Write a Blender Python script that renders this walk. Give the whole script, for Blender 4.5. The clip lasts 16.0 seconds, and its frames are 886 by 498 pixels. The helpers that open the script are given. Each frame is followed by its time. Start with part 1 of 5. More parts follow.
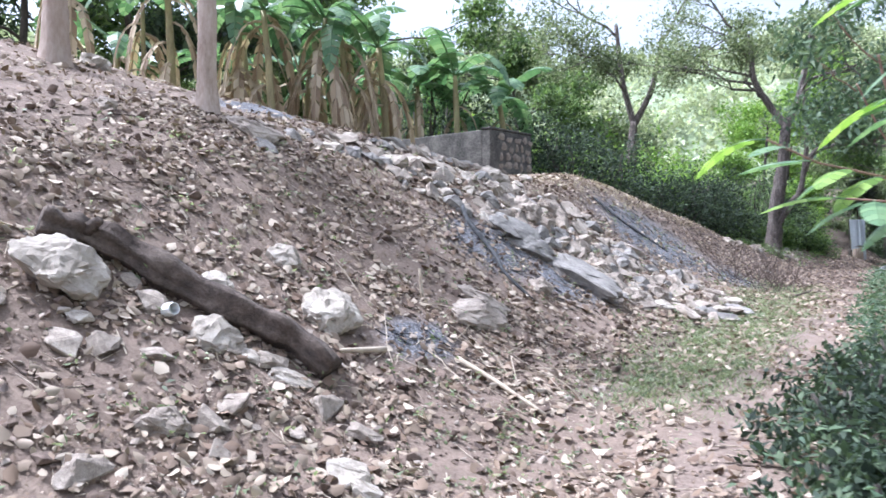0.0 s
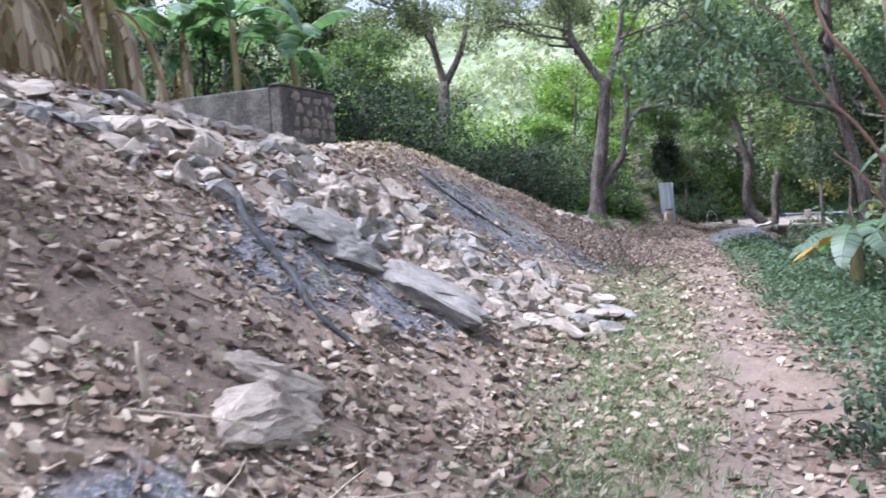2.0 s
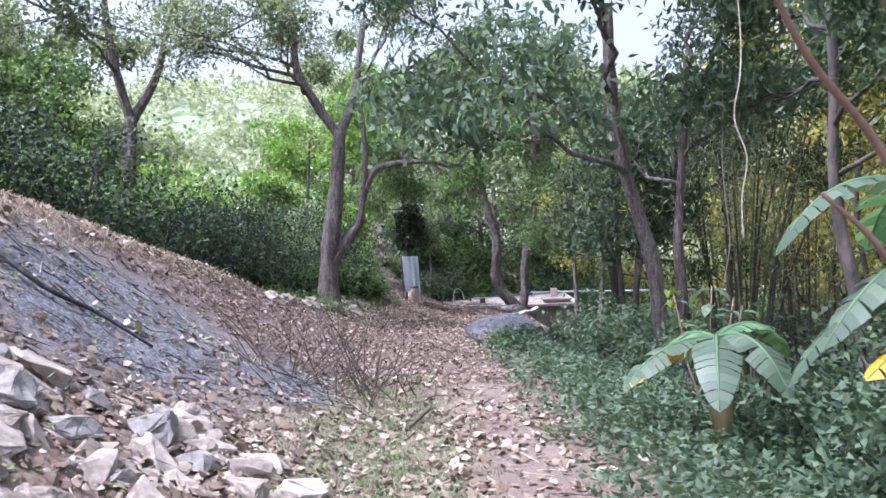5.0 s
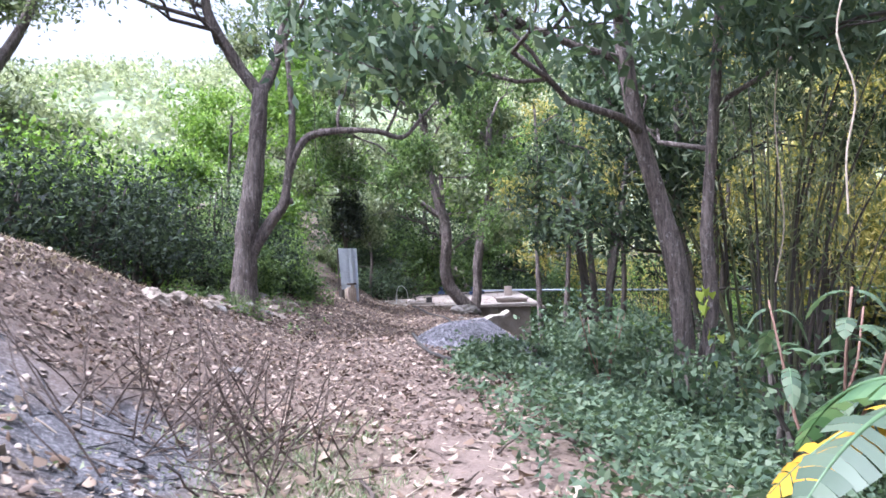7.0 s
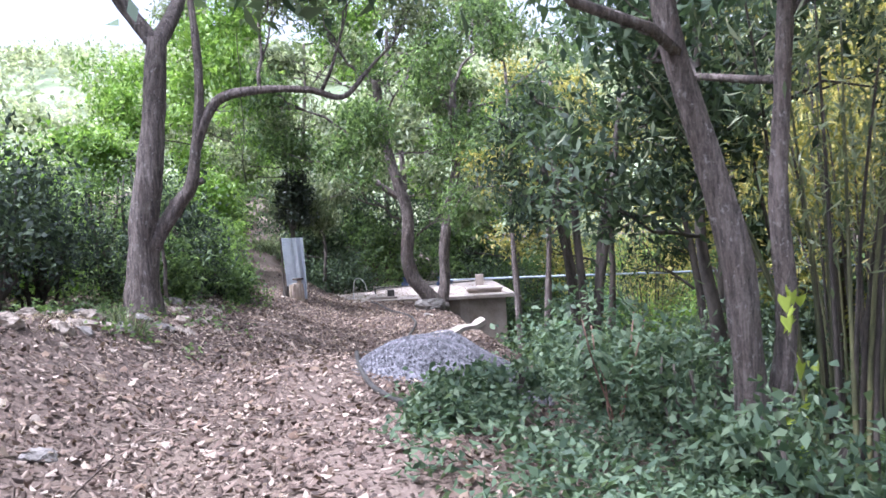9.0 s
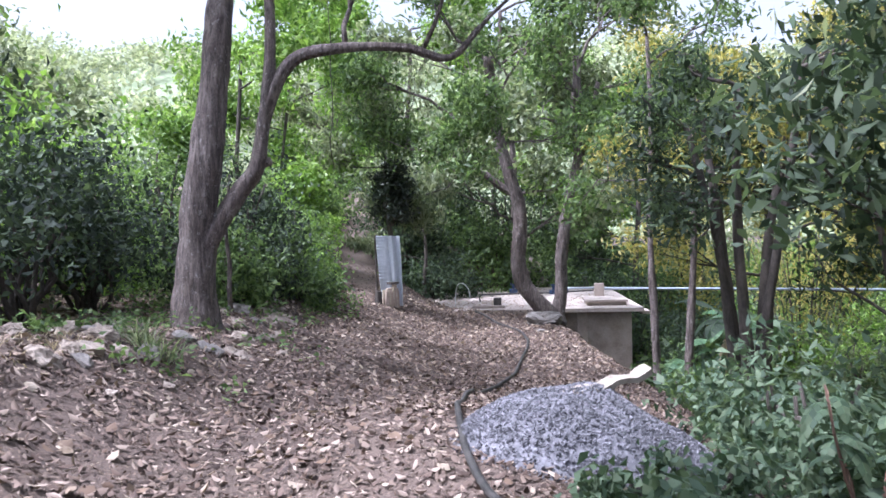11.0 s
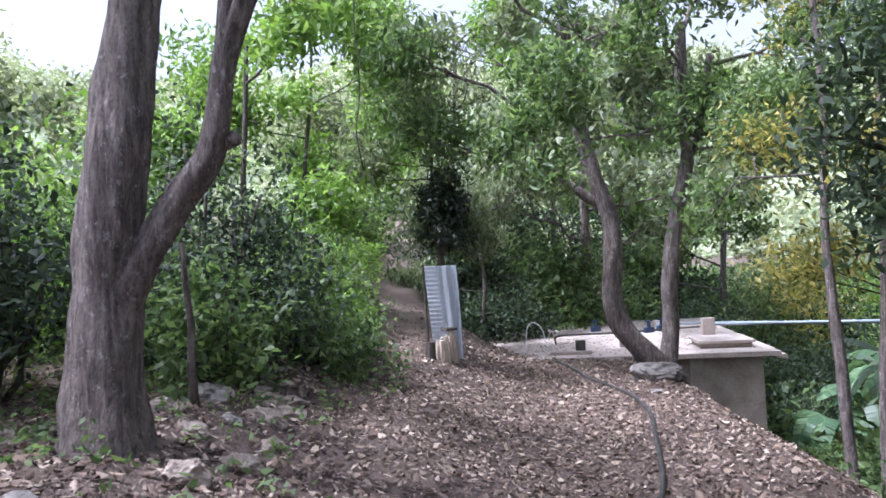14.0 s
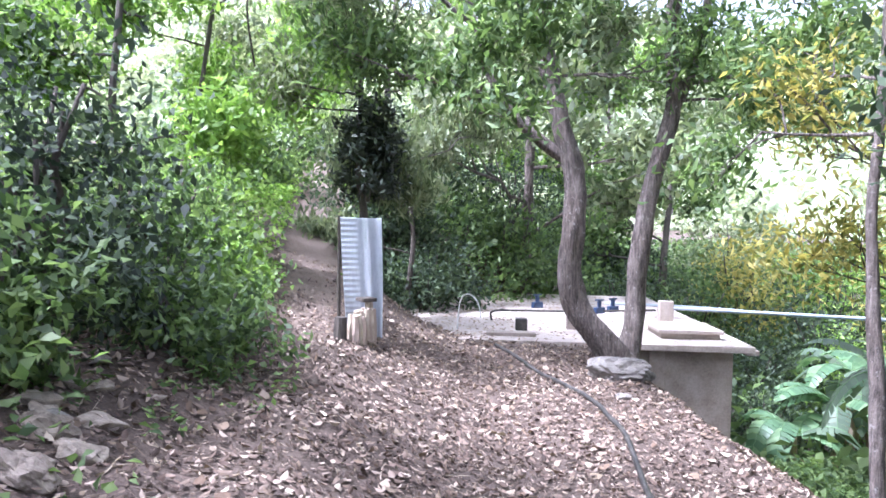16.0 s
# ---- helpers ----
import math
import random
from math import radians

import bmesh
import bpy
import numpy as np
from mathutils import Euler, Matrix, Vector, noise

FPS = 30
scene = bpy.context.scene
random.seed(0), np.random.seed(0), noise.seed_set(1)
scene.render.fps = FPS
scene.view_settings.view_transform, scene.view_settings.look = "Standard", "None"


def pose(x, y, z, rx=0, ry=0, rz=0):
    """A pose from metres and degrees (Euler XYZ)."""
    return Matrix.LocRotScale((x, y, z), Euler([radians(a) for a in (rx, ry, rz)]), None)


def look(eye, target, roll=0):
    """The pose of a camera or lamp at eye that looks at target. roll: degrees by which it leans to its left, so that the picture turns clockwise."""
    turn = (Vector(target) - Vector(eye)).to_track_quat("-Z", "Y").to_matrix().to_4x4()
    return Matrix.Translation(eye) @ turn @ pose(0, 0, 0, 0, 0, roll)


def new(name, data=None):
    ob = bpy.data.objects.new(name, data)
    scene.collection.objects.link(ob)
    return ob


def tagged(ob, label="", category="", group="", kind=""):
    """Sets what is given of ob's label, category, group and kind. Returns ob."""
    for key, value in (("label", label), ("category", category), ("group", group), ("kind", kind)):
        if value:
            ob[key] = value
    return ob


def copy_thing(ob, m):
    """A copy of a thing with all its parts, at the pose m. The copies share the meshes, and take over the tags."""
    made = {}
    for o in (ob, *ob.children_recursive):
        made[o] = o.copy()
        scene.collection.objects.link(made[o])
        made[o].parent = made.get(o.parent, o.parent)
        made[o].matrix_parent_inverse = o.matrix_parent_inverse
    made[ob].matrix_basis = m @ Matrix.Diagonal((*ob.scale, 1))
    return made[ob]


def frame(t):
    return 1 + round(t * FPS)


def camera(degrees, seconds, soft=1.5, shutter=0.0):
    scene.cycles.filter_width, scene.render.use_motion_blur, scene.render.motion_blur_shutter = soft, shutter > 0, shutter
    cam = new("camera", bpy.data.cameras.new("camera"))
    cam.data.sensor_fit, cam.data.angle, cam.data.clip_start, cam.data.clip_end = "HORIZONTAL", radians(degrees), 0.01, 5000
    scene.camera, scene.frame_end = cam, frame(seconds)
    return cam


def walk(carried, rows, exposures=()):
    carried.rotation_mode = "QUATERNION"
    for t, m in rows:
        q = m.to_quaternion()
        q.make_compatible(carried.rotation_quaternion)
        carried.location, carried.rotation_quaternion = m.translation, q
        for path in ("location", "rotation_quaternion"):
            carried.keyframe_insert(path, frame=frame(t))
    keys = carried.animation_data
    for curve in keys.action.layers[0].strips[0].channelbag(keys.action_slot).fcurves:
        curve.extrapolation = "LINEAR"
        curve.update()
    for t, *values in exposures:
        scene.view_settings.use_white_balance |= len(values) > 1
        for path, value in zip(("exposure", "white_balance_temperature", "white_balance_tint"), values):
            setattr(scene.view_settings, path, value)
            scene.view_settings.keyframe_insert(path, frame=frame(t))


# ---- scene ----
cam = camera(60.3, 16.0, 1.6, 0.2)
METRES, EYE, TILT, LEAN, TURN = 24.0, 1.6, -1.0, 0.8, 0.0
ROWS = [
    (0.0, 0.0, 0.0, 0.0, -0.0, 0.0, -0.0),
    (0.5, -0.0008, 0.0351, 0.0017, 3.32, -0.46, 1.05),
    (1.0, -0.0021, 0.0692, 0.0038, 2.61, -1.81, 0.3),
    (1.5, 0.0048, 0.1057, 0.0072, -4.66, -2.18, 2.66),
    (2.0, 0.0111, 0.1406, 0.0136, -14.8, -2.62, 2.65),
    (2.5, 0.0267, 0.1707, 0.0188, -22.79, 0.59, 3.19),
    (3.0, 0.0398, 0.1996, 0.021, -27.51, 0.6, 1.18),
    (3.5, 0.0595, 0.2274, 0.0207, -30.97, 0.9, 1.28),
    (4.0, 0.0798, 0.2548, 0.0203, -32.78, 1.44, 1.76),
    (6.5, 0.1603, 0.4049, 0.0171, -35.54, 2.4, 1.28),
    (7.0, 0.1823, 0.4286, 0.0173, -38.36, 1.64, 1.4),
    (7.5, 0.2036, 0.4544, 0.0191, -40.13, 1.52, 1.79),
    (8.0, 0.2267, 0.4765, 0.0205, -42.54, 1.54, 2.03),
    (10.5, 0.3113, 0.5875, 0.0257, -35.81, -1.31, 3.91),
    (11.0, 0.3272, 0.6111, 0.0267, -32.94, 0.6, 1.34),
    (11.5, 0.3457, 0.6335, 0.0273, -32.09, 0.45, 1.06),
    (12.0, 0.3603, 0.6583, 0.0283, -30.48, 0.54, -0.12),
    (12.5, 0.3731, 0.6829, 0.0291, -29.67, 0.47, -0.74),
    (13.0, 0.3835, 0.709, 0.03, -28.72, 0.38, -0.85),
    (13.5, 0.394, 0.7379, 0.0326, -28.63, 0.72, 1.21),
    (14.0, 0.4045, 0.766, 0.0336, -29.75, 2.72, 2.94),
    (14.5, 0.4165, 0.7926, 0.0349, -32.3, 2.87, 2.79),
    (15.0, 0.4333, 0.8171, 0.0347, -33.88, 2.92, 2.24),
    (15.5, 0.4476, 0.8415, 0.0353, -34.79, 2.11, 0.68),
    (16.0, 0.4608, 0.8619, 0.0365, -35.54, -0.73, -1.33),
]
walk(cam, [(t, pose(0, 0, EYE, TILT, LEAN, TURN) @ pose(METRES * x, METRES * y, METRES * z, 90 + pitch, roll, yaw)) for t, x, y, z, yaw, pitch, roll in ROWS],
     ((0, .9, 5300, 14), (1.5, .75, 5300, 15), (3.5, .85, 5250, 24), (6.5, .95, 5350, 22), (7, 1.1, 5350, 22), (8, 1.25, 5350, 21), (11, .95, 5350, 21), (12.5, 1.3, 5350, 20), (13.2, 1.35, 5350, 20), (14, .9, 5350, 21), (15, 1.1, 5350, 20), (16, 1.8, 5250, 22)))

# ---- sky and sun ----
world = bpy.data.worlds.new("sky")
scene.world = world
world.use_nodes = True
wn = world.node_tree
sky = wn.nodes.new("ShaderNodeTexSky")
sky.sky_type = "NISHITA"
sky.sun_disc = False
sky.sun_elevation, sky.sun_rotation = radians(60), radians(285)
sky.dust_density, sky.air_density = 6.0, 1.0
haze = wn.nodes.new("ShaderNodeHueSaturation")
haze.inputs["Saturation"].default_value, haze.inputs["Value"].default_value = .3, 1.35
wn.links.new(sky.outputs[0], haze.inputs["Color"])
wn.links.new(haze.outputs[0], wn.nodes["Background"].inputs[0])
wn.nodes["Background"].inputs[1].default_value = 0.15
sun = new("sun", bpy.data.lights.new("sun", "SUN"))
sun.data.energy, sun.data.angle, sun.data.color = 3.8, radians(6), (1.0, .96, .9)
sun.matrix_world = look((20 * math.sin(radians(285)), 20 * math.cos(radians(285)), 34.6), (0, 0, 0))


# ---- materials ----
def material(name, rough=.8, metal=0.0):
    m = bpy.data.materials.new(name)
    m.use_nodes = True
    b = m.node_tree.nodes["Principled BSDF"]
    b.inputs["Roughness"].default_value, b.inputs["Metallic"].default_value = rough, metal
    return m, m.node_tree.nodes, m.node_tree.links, b


def noise_node(N, L, scale, detail=6, rough=.6, stretch=None, space="Object"):
    tex = N.new("ShaderNodeTexNoise")
    tex.inputs["Scale"].default_value, tex.inputs["Detail"].default_value, tex.inputs["Roughness"].default_value = scale, detail, rough
    coord = N.new("ShaderNodeTexCoord")
    mapping = N.new("ShaderNodeMapping")
    if stretch:
        mapping.inputs["Scale"].default_value = stretch
    L.new(coord.outputs[space], mapping.inputs[0])
    L.new(mapping.outputs[0], tex.inputs["Vector"])
    return tex.outputs["Fac"]


def ramp(N, L, fac, stops):
    r = N.new("ShaderNodeValToRGB")
    for i, (p, c) in enumerate(stops):
        e = r.color_ramp.elements[i] if i < 2 else r.color_ramp.elements.new(p)
        e.position, e.color = p, (*c, 1)
    L.new(fac, r.inputs[0])
    return r.outputs[0]


def mix(N, L, fac, a, b, mode="MIX"):
    m = N.new("ShaderNodeMix")
    m.data_type, m.blend_type = "RGBA", mode
    for sock, v in ((m.inputs[0], fac), (m.inputs[6], a), (m.inputs[7], b)):
        if isinstance(v, (int, float)):
            sock.default_value = v
        elif isinstance(v, tuple):
            sock.default_value = (*v, 1)
        else:
            L.new(v, sock)
    return m.outputs[2]


def math_node(N, L, op, a, b):
    m = N.new("ShaderNodeMath")
    m.operation = op
    m.use_clamp = True
    for sock, v in zip(m.inputs, (a, b)):
        if isinstance(v, (int, float)):
            sock.default_value = v
        else:
            L.new(v, sock)
    return m.outputs[0]


def bump(N, L, b, fac, strength, distance=.02):
    n = N.new("ShaderNodeBump")
    n.inputs["Strength"].default_value, n.inputs["Distance"].default_value = strength, distance
    L.new(fac, n.inputs["Height"])
    L.new(n.outputs[0], b.inputs["Normal"])


def plain_mat(name, dark, mid, light, scale=6, fine=40, rough=.85, relief=.4, stretch=None, metal=0.0, depth=.02):
    """A surface with large stains, fine grain and relief."""
    m, N, L, b = material(name, rough, metal)
    big = noise_node(N, L, scale, 5, .6, stretch)
    small = noise_node(N, L, fine, 4, .7, stretch)
    col = ramp(N, L, big, ((.34, dark), (.5, mid), (.66, light)))
    col = mix(N, L, .35, col, ramp(N, L, small, ((.36, dark), (.64, light))))
    info = N.new("ShaderNodeObjectInfo")
    col = mix(N, L, math_node(N, L, "MULTIPLY", info.outputs["Random"], .35), col, dark)
    L.new(col, b.inputs["Base Color"])
    bump(N, L, b, mix(N, L, .4, big, small), relief, depth)
    return m


def leaf_mat(name, colours, rough=.5, glow=.48):
    """Leaves that let light through; the colour differs from leaf to leaf."""
    m, N, L, b = material(name, rough)
    geo = N.new("ShaderNodeNewGeometry")
    n = len(colours)
    col = ramp(N, L, geo.outputs["Random Per Island"], tuple(((i + .5) / n, c) for i, c in enumerate(colours)))
    vein = noise_node(N, L, 9, 3, .6)
    col = mix(N, L, .35, col, mix(N, L, vein, (.6, .62, .5), (1.25, 1.25, 1.1)), "MULTIPLY")
    L.new(col, b.inputs["Base Color"])
    t = N.new("ShaderNodeBsdfTranslucent")
    L.new(mix(N, L, 1.0, col, (1.2, 1.24, .82), "MULTIPLY"), t.inputs[0])
    s = N.new("ShaderNodeMixShader")
    s.inputs[0].default_value = glow
    L.new(b.outputs[0], s.inputs[1])
    L.new(t.outputs[0], s.inputs[2])
    L.new(s.outputs[0], N["Material Output"].inputs[0])
    return m


def bark_mat():
    """Grey bark: upright fissures, darker stains and pale lichen flecks."""
    m, N, L, b = material("bark", .95)
    big, plates, fine = noise_node(N, L, 2.2, 4), noise_node(N, L, 26, 5, .65, (1, 1, .16)), noise_node(N, L, 70, 4, .7, (1, 1, .5))
    fleck = noise_node(N, L, 17, 5, .75, (1, 1, .7))
    col = ramp(N, L, plates, ((.36, (.028, .023, .021)), (.5, (.13, .107, .096)), (.64, (.25, .212, .195))))
    col = mix(N, L, .3, col, ramp(N, L, fine, ((.35, (.04, .033, .03)), (.65, (.3, .26, .24)))))
    col = mix(N, L, .6, col, ramp(N, L, big, ((.35, (.6, .52, .47)), (.65, (1.15, 1.12, 1.12)))), "MULTIPLY")
    col = mix(N, L, ramp(N, L, fleck, ((.58, (0, 0, 0)), (.66, (.75, .75, .75)))), col, (.36, .33, .32))
    L.new(col, b.inputs["Base Color"])
    bump(N, L, b, mix(N, L, .3, plates, fine), 1.0, .06)
    return m


def ground_mat():
    m, N, L, b = material("soil", .95)
    at = N.new("ShaderNodeAttribute")
    at.attribute_name = "cover"
    sep = N.new("ShaderNodeSeparateColor")
    L.new(at.outputs["Color"], sep.inputs[0])
    big, mid_, fine = noise_node(N, L, .8, 5), noise_node(N, L, 5, 6, .65), noise_node(N, L, 38, 5, .7)
    soil = ramp(N, L, mid_, ((.3, (.075, .05, .038)), (.5, (.15, .105, .082)), (.7, (.25, .185, .145))))
    soil = mix(N, L, .4, soil, ramp(N, L, fine, ((.35, (.08, .055, .04)), (.62, (.36, .28, .21)))))
    soil = mix(N, L, .3, soil, ramp(N, L, big, ((.35, (.13, .09, .07)), (.65, (.26, .19, .15)))))
    dirt = mix(N, L, .5, ramp(N, L, mid_, ((.3, (.13, .092, .076)), (.7, (.22, .166, .138)))), ramp(N, L, fine, ((.3, (.11, .08, .066)), (.7, (.26, .204, .168)))))
    ash = ramp(N, L, fine, ((.36, (.018, .018, .021)), (.5, (.1, .098, .108)), (.63, (.45, .44, .46))))
    ash = mix(N, L, .5, ash, ramp(N, L, mid_, ((.38, (.022, .02, .021)), (.68, (.23, .225, .24)))))
    green = mix(N, L, fine, (.1, .12, .055), (.2, .2, .1))
    edge = math_node(N, L, "MULTIPLY", math_node(N, L, "SUBTRACT", mid_, .28), 2.2)
    col = mix(N, L, math_node(N, L, "MULTIPLY", sep.outputs[2], edge), soil, green)
    col = mix(N, L, sep.outputs[1], col, dirt)
    ragged = math_node(N, L, "MULTIPLY", math_node(N, L, "ADD", sep.outputs[0], math_node(N, L, "SUBTRACT", mid_, .5)), sep.outputs[0])
    col = mix(N, L, math_node(N, L, "MULTIPLY", ragged, 1.6), col, ash)
    mould = mix(N, L, .5, ramp(N, L, mid_, ((.3, (.042, .029, .024)), (.7, (.115, .083, .068)))), ramp(N, L, fine, ((.35, (.04, .027, .02)), (.65, (.19, .14, .11)))))
    bare = math_node(N, L, "SUBTRACT", 1.0, sep.outputs[1])
    col = mix(N, L, math_node(N, L, "MULTIPLY", at.outputs["Alpha"], bare), col, mould)
    L.new(col, b.inputs["Base Color"])
    bump(N, L, b, mix(N, L, .5, mid_, fine), .7, .05)
    return m


SOIL = ground_mat()
STONE = plain_mat("limestone", (.15, .117, .092), (.3, .247, .2), (.47, .405, .34), 4, 26, .9, .8)
STONE_GREY = plain_mat("grey_stone", (.11, .099, .09), (.225, .205, .185), (.35, .32, .29), 4, 26, .9, .8)
STONE_WHITE = plain_mat("chalky_stone", (.2, .165, .13), (.37, .32, .265), (.53, .475, .41), 3, 22, .92, .7)
CONCRETE = plain_mat("concrete", (.19, .155, .132), (.31, .262, .226), (.42, .362, .316), 2.5, 30, .9, .4)
CONCRETE_PALE = plain_mat("pale_concrete", (.27, .225, .195), (.44, .375, .33), (.56, .49, .44), 1.6, 28, .9, .25)
CONCRETE_DARK = plain_mat("weathered_concrete", (.028, .027, .025), (.1, .092, .082), (.24, .22, .195), 3, 24, .92, .7)
BARK = bark_mat()
BARK_PALE = plain_mat("pale_bark", (.26, .19, .15), (.42, .33, .27), (.55, .46, .4), 4, 30, .9, .6, (1, 1, .4))
BARK_RED = plain_mat("reddish_bark", (.12, .065, .045), (.23, .13, .095), (.33, .21, .16), 6, 40, .8, .5, (1, 1, .4))
BARK_DARK = plain_mat("dark_bark", (.03, .026, .022), (.075, .062, .052), (.15, .125, .105), 5, 34, .95, .9, (1, 1, .35), depth=.04)
WOOD_DEAD = plain_mat("dead_wood", (.035, .025, .02), (.1, .072, .057), (.22, .17, .138), 9, 45, .95, .9, depth=.04)
WOOD_PALE = plain_mat("bleached_twigs", (.3, .24, .18), (.48, .4, .3), (.6, .52, .42), 8, 50, .9, .4)
CHAR = plain_mat("charred_wood", (.012, .012, .013), (.03, .03, .032), (.1, .1, .105), 8, 40, .9, .8)
ZINC = plain_mat("galvanised_sheet", (.36, .39, .43), (.52, .55, .6), (.68, .71, .75), 3, 30, .5, .2, (1, 1, .3), .3)
PIPE = plain_mat("plastic_pipe", (.2, .24, .28), (.29, .34, .39), (.4, .45, .5), 2, 20, .5, .1)
BLACK = plain_mat("black_rubber", (.015, .014, .013), (.03, .028, .026), (.09, .08, .07), 6, 40, .6, .3)
BLUE = plain_mat("blue_plastic", (.01, .02, .05), (.02, .04, .1), (.05, .09, .18), 6, 30, .4, .2)
WHITE = plain_mat("white_plastic", (.6, .6, .58), (.78, .78, .76), (.85, .85, .84), 5, 30, .45, .1)
STEM = plain_mat("banana_stem", (.18, .14, .075), (.34, .28, .14), (.46, .43, .21), 4, 30, .7, .5, (1, 1, .3))
DRY_LEAF = leaf_mat("dry_banana_leaf", ((.27, .19, .14), (.43, .33, .25), (.6, .49, .39)), .8, .3)
BANANA = leaf_mat("banana_leaf", ((.085, .165, .085), (.13, .23, .118), (.2, .3, .165)), .35, .38)
BANANA_BLUE = leaf_mat("bluish_banana_leaf", ((.08, .118, .08), (.1, .143, .096), (.128, .172, .118)), .5, .3)
BANANA_YELLOW = leaf_mat("yellow_banana_leaf", ((.6, .3, .02), (.65, .38, .03)), .5, .3)
GREEN = leaf_mat("green_leaves", ((.06, .1, .04), (.1, .16, .06), (.145, .215, .08), (.2, .28, .115)), .5, .5)
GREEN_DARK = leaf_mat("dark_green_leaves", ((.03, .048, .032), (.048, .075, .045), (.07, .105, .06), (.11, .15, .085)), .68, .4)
GREEN_LIGHT = leaf_mat("bright_green_leaves", ((.11, .2, .035), (.16, .28, .05), (.23, .36, .075), (.3, .43, .115)), .5, .45)
GREEN_GREY = leaf_mat("grey_green_leaves", ((.1, .13, .07), (.16, .2, .11), (.23, .27, .17), (.31, .34, .23)), .5, .48)
GREEN_BLUE = leaf_mat("bluish_green_leaves", ((.055, .092, .058), (.082, .13, .078), (.115, .17, .1), (.145, .195, .12)), .66, .35)
YELLOW_GREEN = leaf_mat("yellow_green_leaves", ((.16, .18, .055), (.28, .28, .08), (.44, .39, .12), (.56, .47, .17)), .55, .5)
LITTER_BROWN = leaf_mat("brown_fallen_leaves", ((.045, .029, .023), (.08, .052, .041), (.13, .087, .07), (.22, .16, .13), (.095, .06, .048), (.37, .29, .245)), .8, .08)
LITTER = leaf_mat("fallen_leaves", ((.12, .075, .052), (.2, .135, .096), (.28, .21, .16), (.37, .295, .235), (.15, .1, .074), (.26, .2, .145), (.47, .39, .32)), .8, .08)
CREEPER_DARK = leaf_mat("dark_creeper", ((.016, .026, .016), (.028, .042, .026), (.05, .065, .04)), .5, .15)
STRAW = leaf_mat("straw", ((.32, .25, .18), (.45, .37, .27), (.56, .48, .37)), .8, .2)
# darkened copy of the dark green leaves; bush shade is put into the colour
BUSH_SHADED = leaf_mat("shaded_bush_leaves", ((.018, .03, .02), (.03, .048, .03), (.05, .075, .045), (.085, .12, .065)), .7, .3)


# ---- mesh helpers ----
rng = np.random.default_rng(7)


def mesh_object(name, verts, faces, mat, parent=None, label="", smooth=False):
    me = bpy.data.meshes.new(name)
    me.from_pydata([tuple(v) for v in verts], [], [tuple(f) for f in faces])
    me.materials.append(mat)
    if smooth:
        me.polygons.foreach_set("use_smooth", [True] * len(me.polygons))
    ob = new(name, me)
    if parent:
        ob.parent = parent
    if label:
        tagged(ob, label)
    return ob


def quads_object(name, verts, quads, mat, parent=None, label=""):
    """A large mesh of quads from arrays."""
    me = bpy.data.meshes.new(name)
    nv, nf = len(verts), len(quads)
    me.vertices.add(nv)
    me.vertices.foreach_set("co", np.asarray(verts, np.float32).ravel())
    me.loops.add(nf * 4)
    me.loops.foreach_set("vertex_index", np.asarray(quads, np.int32).ravel())
    me.polygons.add(nf)
    me.polygons.foreach_set("loop_start", np.arange(0, nf * 4, 4, dtype=np.int32))
    me.update(calc_edges=True)
    me.materials.append(mat)
    ob = new(name, me)
    if parent:
        ob.parent = parent
    if label:
        tagged(ob, label)
    return ob


def part(name, bm, mat, parent, label=""):
    me = bpy.data.meshes.new(name)
    bm.to_mesh(me)
    bm.free()
    me.materials.append(mat)
    ob = new(name, me)
    ob.parent = parent
    return tagged(ob, label)


def thing(name, place, label, category, group="", kind=""):
    ob = new(name)
    ob.location = place
    return tagged(ob, label, category, group, kind)


def tube(points, radii, sides=8, rough=0.0, closed=True, twist=0.0):
    """A tapered tube along points; rough makes its outline uneven."""
    pts = [Vector(p) for p in points]
    verts, faces = [], []
    side = None
    for i, p in enumerate(pts):
        way = (pts[min(i + 1, len(pts) - 1)] - pts[max(i - 1, 0)]).normalized()
        if side is None:
            side = way.orthogonal().normalized()
        side = (side - way * side.dot(way)).normalized()
        up = way.cross(side)
        for k in range(sides):
            a = 2 * math.pi * k / sides + twist * i
            r = radii[i] * (1 + rough * noise.noise((math.cos(a) * 1.7 + p.x, math.sin(a) * 1.7 + p.y, p.z * 1.3)) + .35 * rough * noise.noise((math.cos(a) * 5 + p.x, math.sin(a) * 5 + p.y, p.z * 4)))
            verts.append(p + (side * math.cos(a) + up * math.sin(a)) * r)
    n = len(pts)
    for i in range(n - 1):
        for k in range(sides):
            k2 = (k + 1) % sides
            faces.append((i * sides + k, i * sides + k2, (i + 1) * sides + k2, (i + 1) * sides + k))
    if closed:
        faces.append(tuple(range(sides - 1, -1, -1)))
        faces.append(tuple(range((n - 1) * sides, n * sides)))
    return verts, faces


def merge(pieces):
    verts, faces = [], []
    for v, f in pieces:
        o = len(verts)
        verts += list(v)
        faces += [tuple(i + o for i in q) for q in f]
    return verts, faces


def bend(a, b, n, wobble, r=random):
    """Points from a to b with an uneven run."""
    a, b = Vector(a), Vector(b)
    off = [Vector((r.uniform(-1, 1), r.uniform(-1, 1), r.uniform(-.5, .5))) * wobble for _ in range(n + 1)]
    return [a.lerp(b, i / n) + off[i] * math.sin(math.pi * i / n) for i in range(n + 1)]


